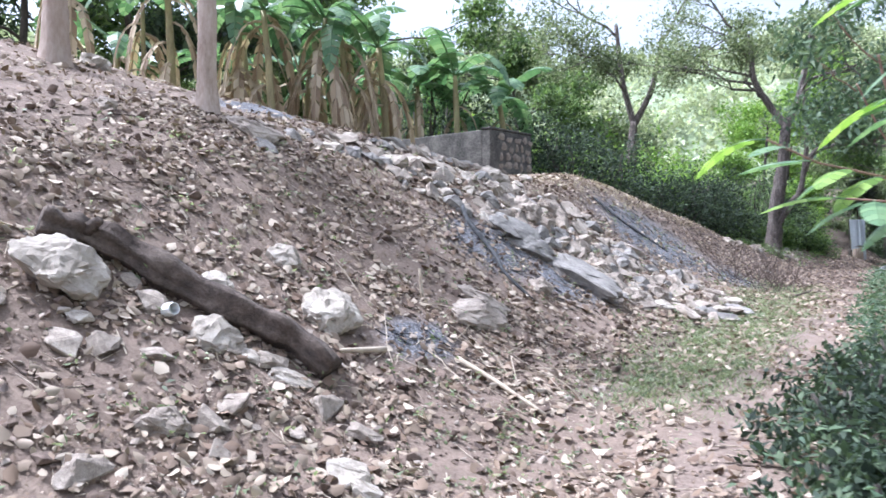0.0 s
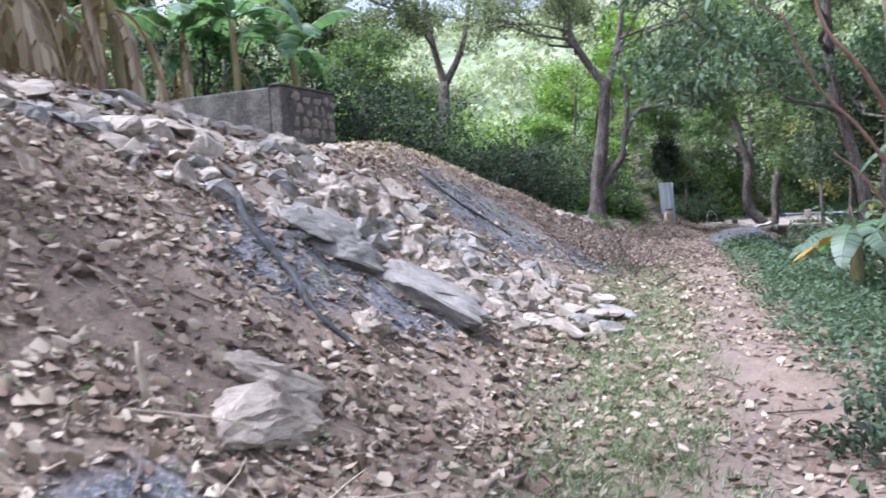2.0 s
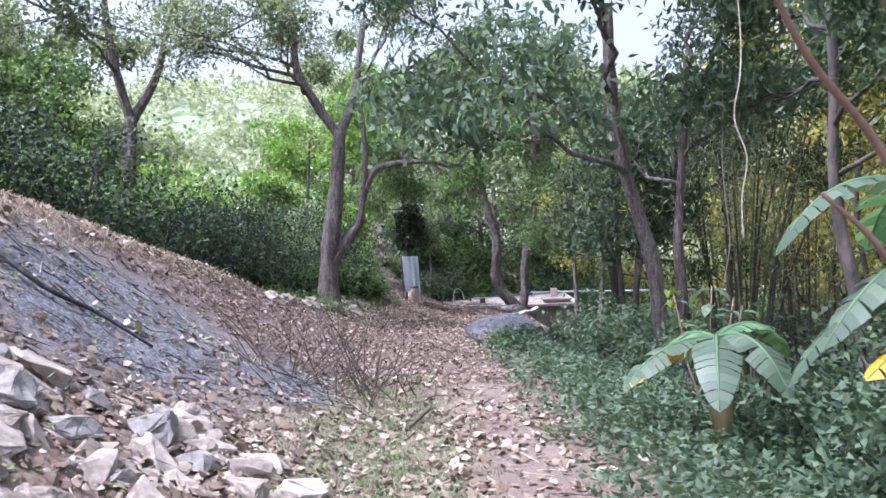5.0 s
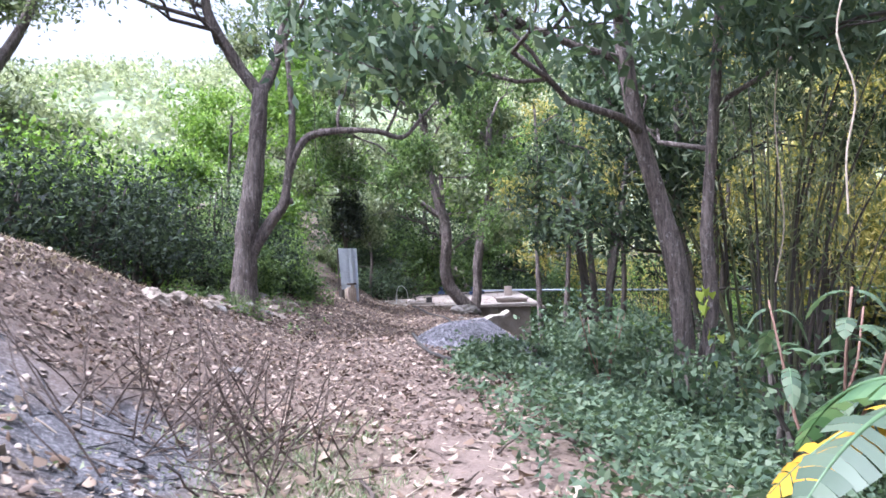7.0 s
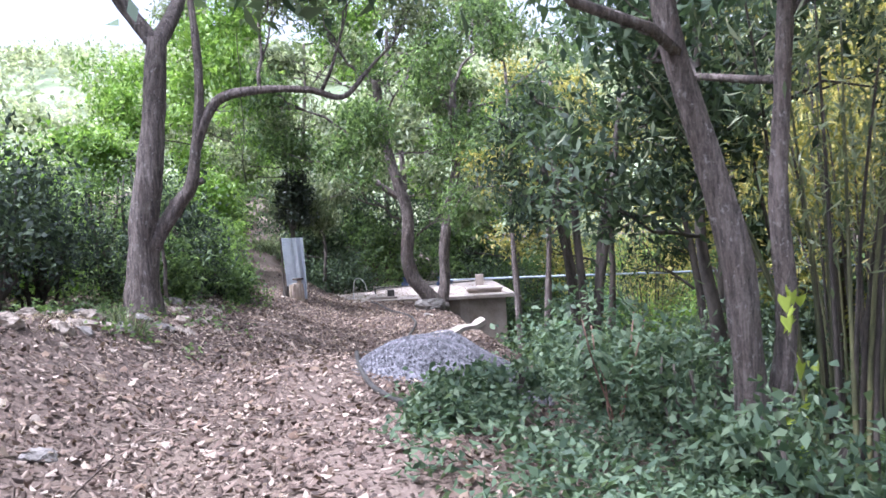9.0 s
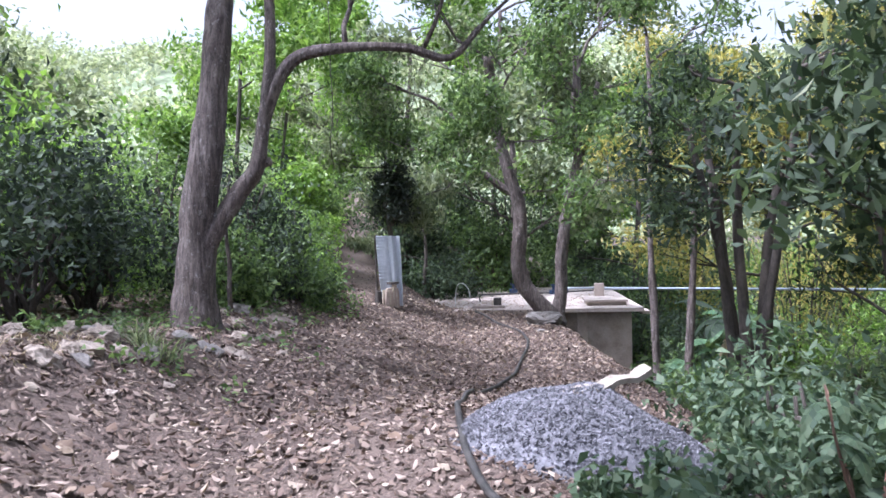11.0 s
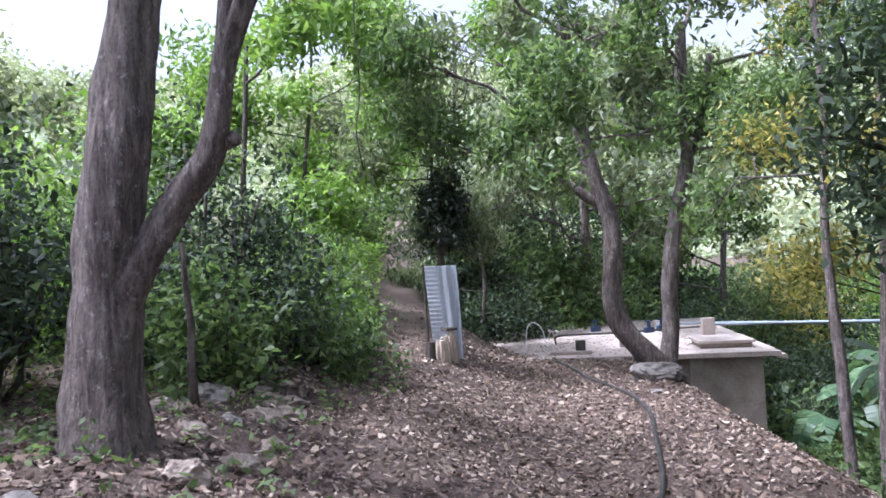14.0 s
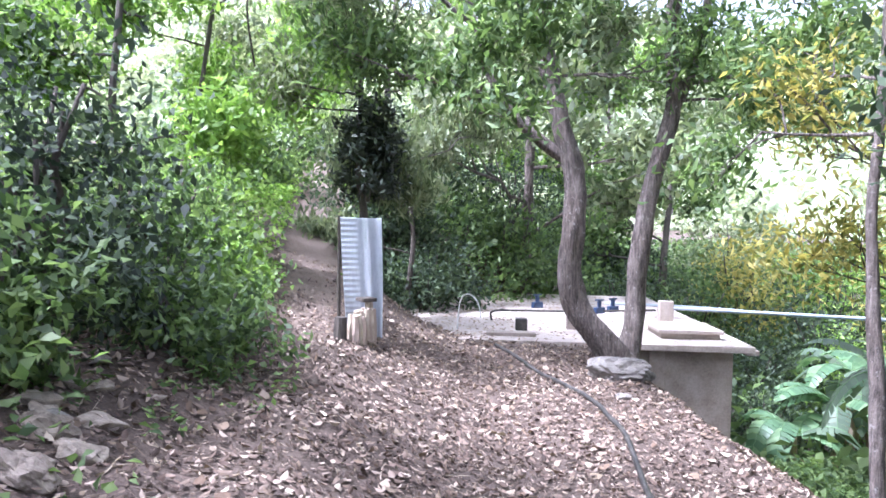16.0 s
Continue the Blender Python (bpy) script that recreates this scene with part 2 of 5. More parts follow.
def smooth_line(points, n):
    """A smooth run of n steps through a few points."""
    P = [Vector(p) for p in points]
    P = [P[0] * 2 - P[1]] + P + [P[-1] * 2 - P[-2]]
    out = []
    for i in range(1, len(P) - 2):
        for k in range(n):
            t = k / n
            a, b, c, d = P[i - 1], P[i], P[i + 1], P[i + 2]
            out.append(.5 * (2 * b + (c - a) * t + (2 * a - 5 * b + 4 * c - d) * t * t + (3 * b - a - 3 * c + d) * t ** 3))
    out.append(P[-2])
    return out


def leaves(centres, length, width, droop=.3, spread=1.0, fold=.25):
    """Arrays of folded leaves, one at each centre: four corners and one bent quad each."""
    c = np.asarray(centres, float)
    n = len(c)
    way = rng.normal(size=(n, 3)) * (1, 1, spread)
    way[:, 2] -= droop
    way /= np.linalg.norm(way, axis=1)[:, None]
    side = np.cross(way, rng.normal(size=(n, 3)) * (.5, .5, 1))
    side /= np.linalg.norm(side, axis=1)[:, None] + 1e-9
    nor = np.cross(way, side)
    L = length * rng.uniform(.6, 1.3, n)[:, None]
    W = width * rng.uniform(.6, 1.3, n)[:, None] / 2
    base, tip = c - way * L / 2, c + way * L / 2 - nor * L * .12
    mid = c - way * L * .08
    v = np.stack((base, mid + side * W + nor * W * fold * 2, tip, mid - side * W + nor * W * fold * 2), 1).reshape(-1, 3)
    return v, np.arange(4 * n).reshape(-1, 4)


def clumps(tips, per, radius):
    """Places of leaves in uneven clumps round the tips."""
    tips = np.asarray([tuple(t) for t in tips], float)
    n = rng.integers(int(per * .5), int(per * 1.5) + 1, len(tips))
    c = np.repeat(tips, n, 0)
    return c + rng.normal(size=c.shape) * radius * np.array((1, 1, .75))


def crown_part(tips, per, radius, length, width, mat, parent, droop=.3, name="crown"):
    v, q = leaves(clumps(tips, per * .9, radius * .7), length, width, droop)
    return quads_object(name, v, q, mat, parent)


def limb_set(start, heading, length, radius, depth, r, spread=.7, lift=.15, n=3):
    """Limbs that fork again and again: tubes, and the tips."""
    pieces, tips = [], []
    way = Vector(heading).normalized()
    end = Vector(start) + way * length
    line = bend(start, end, 4, length * .09, r)
    pieces.append(tube(line, [radius * (1 - .45 * i / 4) for i in range(5)], 6 if radius > .03 else 4))
    if depth == 0:
        tips += [line[-1], line[-2], line[2]]
    else:
        for k in range(n):
            w = (way + Vector((r.uniform(-1, 1), r.uniform(-1, 1), r.uniform(-.8, .9))) * spread + Vector((0, 0, lift))).normalized()
            at = line[-1] if k == 0 else line[r.choice((2, 3))]
            p, t = limb_set(at, w, length * r.uniform(.55, .8), radius * .52, depth - 1, r, spread, lift, n)
            pieces += p
            tips += t
    return pieces, tips


def tree(name, label, place, trunks, limbs, bark, leaf, per=60, radius=.35, length=.12, width=.05, depth=2, seed=1, droop=.4, sides=20, group="", spread=.7, roots=True):
    """trunks: (points, radius at the foot, at the top). limbs: (start, heading, length, radius). Places from the tree's foot."""
    r = random.Random(seed)
    t = thing(name, place, label, "tree", group)
    for pts, r0, r1 in trunks:
        line = smooth_line(pts, 10)
        n = len(line)
        rad = [r0 + (r1 - r0) * i / (n - 1) for i in range(n)]
        if roots and pts[0][2] < .1:
            rad = [a * (1 + .55 * math.exp(-max(p.z, 0) * 4)) for a, p in zip(rad, line)]
        v, f = tube(line, rad, sides, .35)
        mesh_object("trunk", v, f, bark, t, smooth=True)
    tips = []
    for start, heading, ln, ra in limbs:
        pieces, tp = limb_set(start, heading, ln, ra, depth, r, spread)
        v, f = merge(pieces)
        mesh_object("limb", v, f, bark, t, smooth=True)
        tips += tp
    crown_part(tips, per, radius, length, width, leaf, t, droop)
    return t


def bush(name, label, place, size, leaf, count, length=.1, width=.05, seed=1, group="", stems=6, bark=None, category="bush", droop=.2, low=.03):
    """A shrub: stems and an uneven heap of leafy clumps."""
    r = random.Random(seed)
    t = thing(name, place, label, category, group)
    sx, sy, sz = size
    for _ in range(stems):
        a, k = r.uniform(0, 6.28), r.uniform(.3, .8)
        end = (math.cos(a) * sx * k * .7, math.sin(a) * sy * k * .7, sz * r.uniform(.5, .95))
        line = bend((r.uniform(-.1, .1) * sx, r.uniform(-.1, .1) * sy, -.1), end, 4, sz * .08, r)
        v, f = tube(line, [.012 + .012 * sz * (1 - i / 5) for i in range(5)], 5)
        mesh_object("stem", v, f, bark or BARK_DARK, t, smooth=True)
    m = max(12, count // 45)
    u = rng.normal(size=(m, 3))
    u /= np.linalg.norm(u, axis=1)[:, None]
    u *= rng.uniform(.45, 1.0, m)[:, None] ** .5
    u[:, 2] = np.abs(u[:, 2]) * (1 - low) + low
    c = u * np.array((sx, sy, sz)) * (1 + .18 * rng.normal(size=(m, 1)))
    c[:, 2] = np.maximum(c[:, 2], .05)
    v, q = leaves(clumps(c, 45, .16 * (sx * sy * sz) ** (1 / 3)), length, width, droop)
    quads_object("foliage", v, q, leaf, t)
    return t


def box(bm, x0, y0, z0, x1, y1, z1, round_=0.0):
    """A box with softened edges in bm."""
    m = Matrix.LocRotScale(((x0 + x1) / 2, (y0 + y1) / 2, (z0 + z1) / 2), None, (x1 - x0, y1 - y0, z1 - z0))
    made = bmesh.ops.create_cube(bm, size=1, matrix=m)["verts"]
    if round_:
        bmesh.ops.bevel(bm, geom=list({e for v in made for e in v.link_edges}), offset=round_, segments=2, affect="EDGES", profile=.6)


def stone_mesh(seed, points=20, detail=1, flat=1.0):
    """An angular broken stone about one metre across."""
    r = random.Random(seed)
    bm = bmesh.new()
    for _ in range(points):
        v = Vector((r.gauss(0, 1), r.gauss(0, 1), r.gauss(0, 1))).normalized() * r.uniform(.4, .54)
        bm.verts.new((v.x, v.y, v.z * flat))
    hull = bmesh.ops.convex_hull(bm, input=bm.verts)
    bmesh.ops.delete(bm, geom=list({g for g in hull["geom_interior"] + hull["geom_unused"] if isinstance(g, bmesh.types.BMVert)}), context="VERTS")
    bmesh.ops.bevel(bm, geom=list(bm.edges), offset=.025, segments=1, affect="EDGES", profile=.5)
    if detail:
        bmesh.ops.triangulate(bm, faces=bm.faces)
        bmesh.ops.subdivide_edges(bm, edges=[e for e in bm.edges if e.calc_length() > .16], cuts=1)
        if detail > 1:
            bmesh.ops.triangulate(bm, faces=bm.faces)
            bmesh.ops.subdivide_edges(bm, edges=[e for e in bm.edges if e.calc_length() > .07], cuts=1)
            bmesh.ops.triangulate(bm, faces=bm.faces)
        for v in bm.verts:
            v.co += v.co.normalized() * (.09 * noise.noise(v.co * 4 + Vector((seed, 0, 0))) + .06 * noise.noise(v.co * 11) + (.02 * noise.noise(v.co * 27) if detail > 1 else 0))
    me = bpy.data.meshes.new("stone")
    bm.to_mesh(me)
    bm.free()
    return me



# ---- shape of the ground ----

def bank(x, y):
    """Along and across the foot of the bank; across is positive up the bank."""
    return .514 * x + .857 * (y - 4), -.857 * x + .514 * (y - 4)


def plain_z(x, y):
    """Height of the ground without its small humps; takes numbers or arrays."""
    s, d = bank(x, y)
    base = np.interp(.5 * x + .86 * y, (-10, 0, 8, 14, 22, 30, 33.5, 38, 42, 50, 60, 200), (-.1, 0, .25, .4, .52, .6, .72, 1.5, 2.3, 3.6, 5, 14))
    left = np.interp(d, (0, .7, 1.2, 1.9, 2.6, 3.4, 4.5, 7, 12, 30), (0, .22, .5, .95, 1.5, 2.2, 2.8, 3.8, 5.0, 7.0))
    cap = np.interp(s, (-10, 0, 3, 6, 7.5, 9.5, 10.8, 12, 15, 18, 21, 26), (9, 5, 3.5, 2.7, 2.25, 2.2, 2.4, 2.4, 1.75, .85, .4, .35))
    near = np.interp(d, (-30, -12, -7.3, -5, -4, -3, -2, 0), (-2.3, -2.2, -1.9, -1.2, -.75, -.35, 0, 0))
    near = near * np.interp(s, (0, 10, 18), (.4, .6, 1))
    far = np.interp(d, (-30, -12, -8.5, -6.5, -5.3, -4.7, -4.4, -2.0, -1.2, -.3, 0), (-3.2, -3.2, -2.9, -2.4, -1.8, -1.05, -.7, -.66, -.42, -.02, 0))
    mix = np.interp(s, (19, 23), (0, 1))
    z = base + np.minimum(left, cap) + near * (1 - mix) + far * mix * np.interp(s, (30.5, 33), (1, 1.6))
    # the tank's roof slab lies bare but for its buried corner
    lx, ly = (x - 21.75) * .781 - (y - 27.55) * .625, (x - 21.75) * .625 + (y - 27.55) * .781
    bare = np.clip((lx + 3.0 + 2.4 * ly) / .5, 0, 1) * np.clip((lx + 6.8) / .6, 0, 1) * (lx < .1) * (ly > .1) * np.clip((8.6 - ly) / .6, 0, 1)
    return z - bare * np.maximum(z + .15, 0)


def ground_z(x, y):
    """Height of the ground at one place, with its small humps."""
    z = sum(float(plain_z(x + a, y + b)) for a, b in ((0, 0), (.25, 0), (-.25, 0), (0, .25), (0, -.25))) / 5
    return z + .07 * noise.noise((x * .7, y * .7, 3)) + .035 * noise.noise((x * 2.3, y * 2.3, 7)) + .015 * noise.noise((x * 6, y * 6, 1))
# ---- end of the ground's shape ----


# ---- the ground ----
def steps(lo, hi, step, far):
    core = list(np.arange(lo, hi + step / 2, step))
    out, w = [], step
    a, b = lo, hi
    while b < far:
        w *= 1.35
        a, b = a - w, b + w
        out.append((a, b))
    return np.array([p for p, _ in out[::-1]] + core + [p for _, p in out])


GX, GY = steps(-9, 30, .14, 500), steps(-6, 40, .14, 500)
XX, YY = np.meshgrid(GX, GY)
ZZ = sum(plain_z(XX + a, YY + b) for a, b in ((0, 0), (.25, 0), (-.25, 0), (0, .25), (0, -.25))) / 5
ZZ += np.array([.07 * noise.noise((x * .7, y * .7, 3)) + .035 * noise.noise((x * 2.3, y * 2.3, 7)) + .015 * noise.noise((x * 6, y * 6, 1)) for x, y in zip(XX.ravel(), YY.ravel())]).reshape(XX.shape)


def heights(x, y):
    """Height of the ground's sheet at arrays of places."""
    i = np.clip(np.searchsorted(GX, x) - 1, 0, len(GX) - 2)
    j = np.clip(np.searchsorted(GY, y) - 1, 0, len(GY) - 2)
    u, v = (x - GX[i]) / (GX[i + 1] - GX[i]), (y - GY[j]) / (GY[j + 1] - GY[j])
    return (ZZ[j, i] * (1 - u) + ZZ[j, i + 1] * u) * (1 - v) + (ZZ[j + 1, i] * (1 - u) + ZZ[j + 1, i + 1] * u) * v


def gz(x, y):
    return float(heights(np.array([x]), np.array([y]))[0])


def on_ground(x, y, sink=.03):
    return (x, y, gz(x, y) - sink)


# burnt patches on the bank: middle, half length along and across
BURNT = ((4.1, 14.8, 2.0, 1.15), (-2.4, 9.9, .9, .45), (0.6, 9.3, .9, .55), (-.2, 6.25, .5, .28), (1.6, 9.6, .8, .5), (5.6, 14.9, 1.1, .6))


def burnt(x, y):
    out = np.zeros_like(x)
    for cx, cy, a, b in BURNT:
        s, d = bank(x, y)
        s0, d0 = bank(cx, cy)
        out = np.maximum(out, np.clip(1.5 - 1.1 * np.sqrt(((s - s0) / a) ** 2 + ((d - d0) / b) ** 2), 0, 1))
    return out


def trodden(x, y):
    """How bare the footpath is."""
    s, d = bank(x, y)
    mid = np.interp(s, (-8, 0, 4, 8, 12, 16, 20, 26, 29, 34, 39, 50), (-1.6, -1.2, -.85, -1.15, -1.4, -1.4, -.9, .1, 0, .3, .6, 1.5))
    w = np.interp(s, (-8, 6, 12, 18, 22, 30), (.3, .23, .28, .36, .3, .36))
    return np.clip(1.6 - np.abs(d - mid) / w, 0, 1) * np.interp(s, (-2, 3, 15, 18, 27, 30), (.4, .5, .6, .3, .15, .9))


def grassy(x, y):
    s, d = bank(x, y)
    g = np.clip(1.2 - np.abs(d + .2) / .75, 0, 1) * np.interp(s, (2, 4, 10, 14), (0, .9, .9, .2))
    return np.maximum(g, np.clip((-d - 2.0) / 1.2, 0, 1) * .7)


def mould(x, y):
    """Dark leaf mould under the trees."""
    s, d = bank(x, y)
    return np.interp(s, (11, 16, 19), (0, .6, 1)) * np.interp(d, (1, 3), (1, .6))


nx, ny = len(GX), len(GY)
idx = np.arange(nx * ny).reshape(ny, nx)
quads = np.stack((idx[:-1, :-1], idx[:-1, 1:], idx[1:, 1:], idx[1:, :-1]), -1).reshape(-1, 4)
ground = quads_object("ground", np.stack((XX, YY, ZZ), -1).reshape(-1, 3), quads, SOIL)
tagged(ground, "brown earth bank and footpath with burnt patches", "ground", kind="structure")
ground.data.polygons.foreach_set("use_smooth", [True] * len(ground.data.polygons))
cover = ground.data.attributes.new("cover", "FLOAT_COLOR", "POINT")
px, py = XX.ravel(), YY.ravel()
cover.data.foreach_set("color", np.stack((burnt(px, py), trodden(px, py), grassy(px, py), mould(px, py)), -1).astype(np.float32).ravel())


# ---- hills in the distance ----
def hill_point(a, h):
    R = 70 + 75 * h
    z = -4 + (36 + 7 * noise.noise((a * 2.2, 1, 0)) + 5 * noise.noise((a * 6, 5, 0))) * math.sin(h * 1.57) ** .8 + 1.6 * noise.noise((a * 30, h * 9, 2))
    return 10 + R * math.cos(a), 15 + R * math.sin(a), z


def hills():
    n, m = 90, 14
    v = [hill_point(math.radians(-70 + 250 * i / (n - 1)), k / (m - 1)) for i in range(n) for k in range(m)]
    q = [(i * m + k, (i + 1) * m + k, (i + 1) * m + k + 1, i * m + k + 1) for i in range(n - 1) for k in range(m - 1)]
    return v, q


# distance haze is painted into these pale hill colours; the air is clear
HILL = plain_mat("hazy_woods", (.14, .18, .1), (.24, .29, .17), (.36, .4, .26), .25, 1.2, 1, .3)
hv, hq = hills()
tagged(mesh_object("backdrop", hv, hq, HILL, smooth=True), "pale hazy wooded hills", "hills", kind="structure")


def hill_trees():
    """Crowns of the far woods on the hillsides."""
    r = random.Random(77)
    tips = []
    for _ in range(1500):
        a, h = math.radians(r.uniform(-10, 150)), r.random() ** .8 * .95
        x, y, z = hill_point(a, h)
        w = r.uniform(1.2, 2.6)
        tips += [(x + r.gauss(0, w), y + r.gauss(0, w), z + r.uniform(.3, 1) * w * 1.6) for _ in range(6)]
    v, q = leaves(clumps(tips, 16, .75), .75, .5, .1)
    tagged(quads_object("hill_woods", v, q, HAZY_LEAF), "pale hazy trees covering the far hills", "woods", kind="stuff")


# far leaves paled and greyed to carry the same painted haze
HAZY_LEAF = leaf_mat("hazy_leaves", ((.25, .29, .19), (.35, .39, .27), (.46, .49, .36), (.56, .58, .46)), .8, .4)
hill_trees()


# ---- the concrete water tank beside the path ----
def water_tank():
    t = thing("water_tank", (21.75, 27.55, .14), "large concrete water tank with a flat pale roof slab", "water tank")
    t.rotation_euler = (0, 0, math.atan2(-1.6, 2.0))
    for name, dims, mat, label in (("roof_slab", (-6.6, -.12, -.1, .14, 8.0, 0), CONCRETE_PALE, "pale leaf-strewn concrete slab"),
                                   ("wall", (-6.4, .06, -2.6, -.14, .26, -.102), CONCRETE, "brown-grey rendered wall"),
                                   ("wall", (-.34, .262, -2.6, -.142, 7.8, -.102), CONCRETE, ""),
                                   ("pillar", (-1.45, .02, -2.6, -1.2, .055, -.102), CONCRETE_PALE, ""),
                                   ("hatch_kerb", (-1.15, .55, .002, -.2, 1.6, .09), CONCRETE, ""),
                                   ("hatch_cover", (-1.2, .5, .092, -.15, 1.65, .15), CONCRETE_PALE, ""),
                                   ("block", (-.8, 2.2, .0, -.55, 2.42, .45), CONCRETE, ""),
                                   ("block", (-2.6, 1.3, .0, -2.35, 1.5, .42), CONCRETE, ""),
                                   # solid block; its black colour stands in for a chamber's unlit inside
                                   ("block", (-3.5, 1.0, .0, -3.3, 1.2, .2), BLACK, "solid black block standing for an open chamber"),
                                   ("kerb", (-4.0, .3, .0, -3.2, .5, .06), CONCRETE, ""),
                                   ("ledge", (.142, .3, -.2, .35, .9, -.12), CONCRETE_PALE, "")):
        bm = bmesh.new()
        box(bm, *dims, .012)
        part(name, bm, mat, t, label)
    return t


tank = water_tank()
TANK = Matrix.Translation((21.75, 27.55, .14)) @ Matrix.Rotation(math.atan2(-1.6, 2.0), 4, "Z")


# ---- main trees ----
GREY_TREE = "grey-barked tree with a leaning forked trunk"
tree("forked_tree", GREY_TREE, on_ground(10.2, 23.6, .12),
     [([(0, 0, 0), (.06, -.02, 1.0), (.15, -.07, 2.0), (.28, -.1, 3.0), (.45, .0, 4.1)], .215, .14),
      ([(.05, 0, .75), (.2, -.14, 1.15), (.45, -.28, 1.6), (.66, -.42, 1.95), (.77, -.48, 2.6), (1.05, -.62, 3.15), (1.55, -.85, 3.3), (2.2, -1.2, 3.3), (2.7, -1.4, 3.2), (3.1, -1.5, 3.6)], .115, .03),
      ([(.75, -.47, 2.5), (.82, -.5, 3.2), (.85, -.4, 4.2), (.8, -.3, 5.2)], .075, .04), ([(.64, -.4, 1.95), (.8, -.5, 2.0)], .05, .04),
      ([(.44, 0, 4.0), (.05, .3, 4.7), (-.35, .5, 5.6), (-.4, .6, 7.0)], .12, .07), ([(.44, 0, 4.0), (.85, .2, 4.7), (1.2, .5, 5.6), (1.5, .6, 7.0)], .12, .07)],
     [((-.4, .6, 6.8), (-.6, 0, .6), 1.6, .05), ((-.35, .5, 5.4), (-.9, .4, .3), 1.7, .05), ((1.5, .6, 6.8), (.6, 0, .6), 1.6, .05), ((1.1, .5, 5.4), (.9, -.5, .25), 1.8, .05),
      ((3.1, -1.5, 3.6), (.7, .2, .6), 1.1, .03), ((1.6, -.85, 3.3), (.2, .3, 1), 1.2, .035), ((.8, -.3, 5.0), (.3, -.5, .8), 1.3, .04), ((-.2, .5, 5.0), (-.6, -.8, .3), 1.5, .04), ((2.4, -1.3, 3.3), (.2, -.3, 1), 1.2, .03), ((-.1, .4, 4.9), (-1, -.5, .35), 2.2, .045), ((-.3, .5, 5.6), (-1, .3, .25), 2.3, .045), ((-.35, .5, 6.2), (-.8, -.8, .2), 2.2, .04), ((.9, .2, 4.9), (.5, -1, .35), 2.0, .04)],
     BARK, GREEN_GREY, per=52, radius=.33, length=.12, width=.05, seed=3)
tree("forked_tree", "slender grey tree forking above a dark thicket", on_ground(6.2, 26, .1),
     [([(0, 0, 0), (.1, 0, 1.5), (.3, .2, 3.2), (.45, .4, 4.6)], .2, .14), ([(.45, .4, 4.5), (.1, .5, 6), (-.1, .6, 8)], .12, .06), ([(.45, .4, 4.5), (1.1, .5, 5.8), (1.5, .5, 7.6)], .12, .06)],
     [((-.1, .6, 7.6), (-.7, 0, .5), 2.0, .05), ((0, .5, 6.4), (-.9, -.2, .3), 2.0, .05), ((1.5, .5, 7.4), (.5, 0, .8), 2.0, .05), ((1.2, .5, 6.2), (.9, -.3, .4), 2.0, .05), ((.2, .5, 5.6), (-.7, -.7, .5), 1.8, .05)],
     BARK, GREEN_GREY, per=64, radius=.38, length=.14, width=.06, seed=5)
tree("twin_tree", "mango-like tree with two curved grey-brown trunks beside the tank", on_ground(19.55, 28.15, .15),
     [([(.05, 0, 0), (-.2, .1, .4), (-.5, .35, .9), (-.62, .42, 1.6), (-.55, .4, 2.6), (-.75, .5, 3.5), (-1.0, .65, 4.6), (-1.15, .7, 6.2)], .2, .12),
      ([(.05, 0, .05), (.2, -.1, .6), (.22, -.12, 1.5), (.35, -.2, 2.6), (.62, -.35, 3.8), (.6, -.3, 4.8), (.7, -.3, 6.2)], .15, .09),
      ([(-.6, .45, 3.0), (-1.0, .7, 3.3), (-1.5, 1.0, 3.9), (-1.9, 1.2, 5.0)], .1, .05), ([(.6, -.35, 3.7), (.9, -.5, 4.5), (1.05, -.6, 5.6)], .08, .05)],
     [((-1.9, 1.2, 4.9), (-.7, .3, .4), 1.4, .04), ((-1.5, 1.0, 3.9), (-.9, .2, .1), 1.5, .035), ((-1.05, .65, 5.0), (.2, -.4, .6), 1.5, .04), ((-1.15, .7, 6.0), (-.5, .4, .7), 1.7, .05),
      ((1.05, -.6, 5.4), (.8, -.5, .3), 1.6, .04), ((.6, -.3, 4.7), (-.5, -.3, .6), 1.5, .04), ((.7, -.3, 6.0), (.5, .1, .6), 1.7, .05), ((.6, -.3, 4.1), (.7, -.7, .2), 1.5, .035), ((-1.3, .9, 3.6), (-.6, -.3, -.05), 1.3, .03), ((.6, -.3, 3.9), (.3, -.8, .05), 1.4, .03), ((-.9, .6, 4.2), (.6, -.5, .05), 1.4, .03), ((-1.0, .6, 4.4), (-.6, -.6, .1), 1.5, .03)],
     BARK, GREEN, per=46, radius=.34, length=.18, width=.06, seed=8, droop=.7)
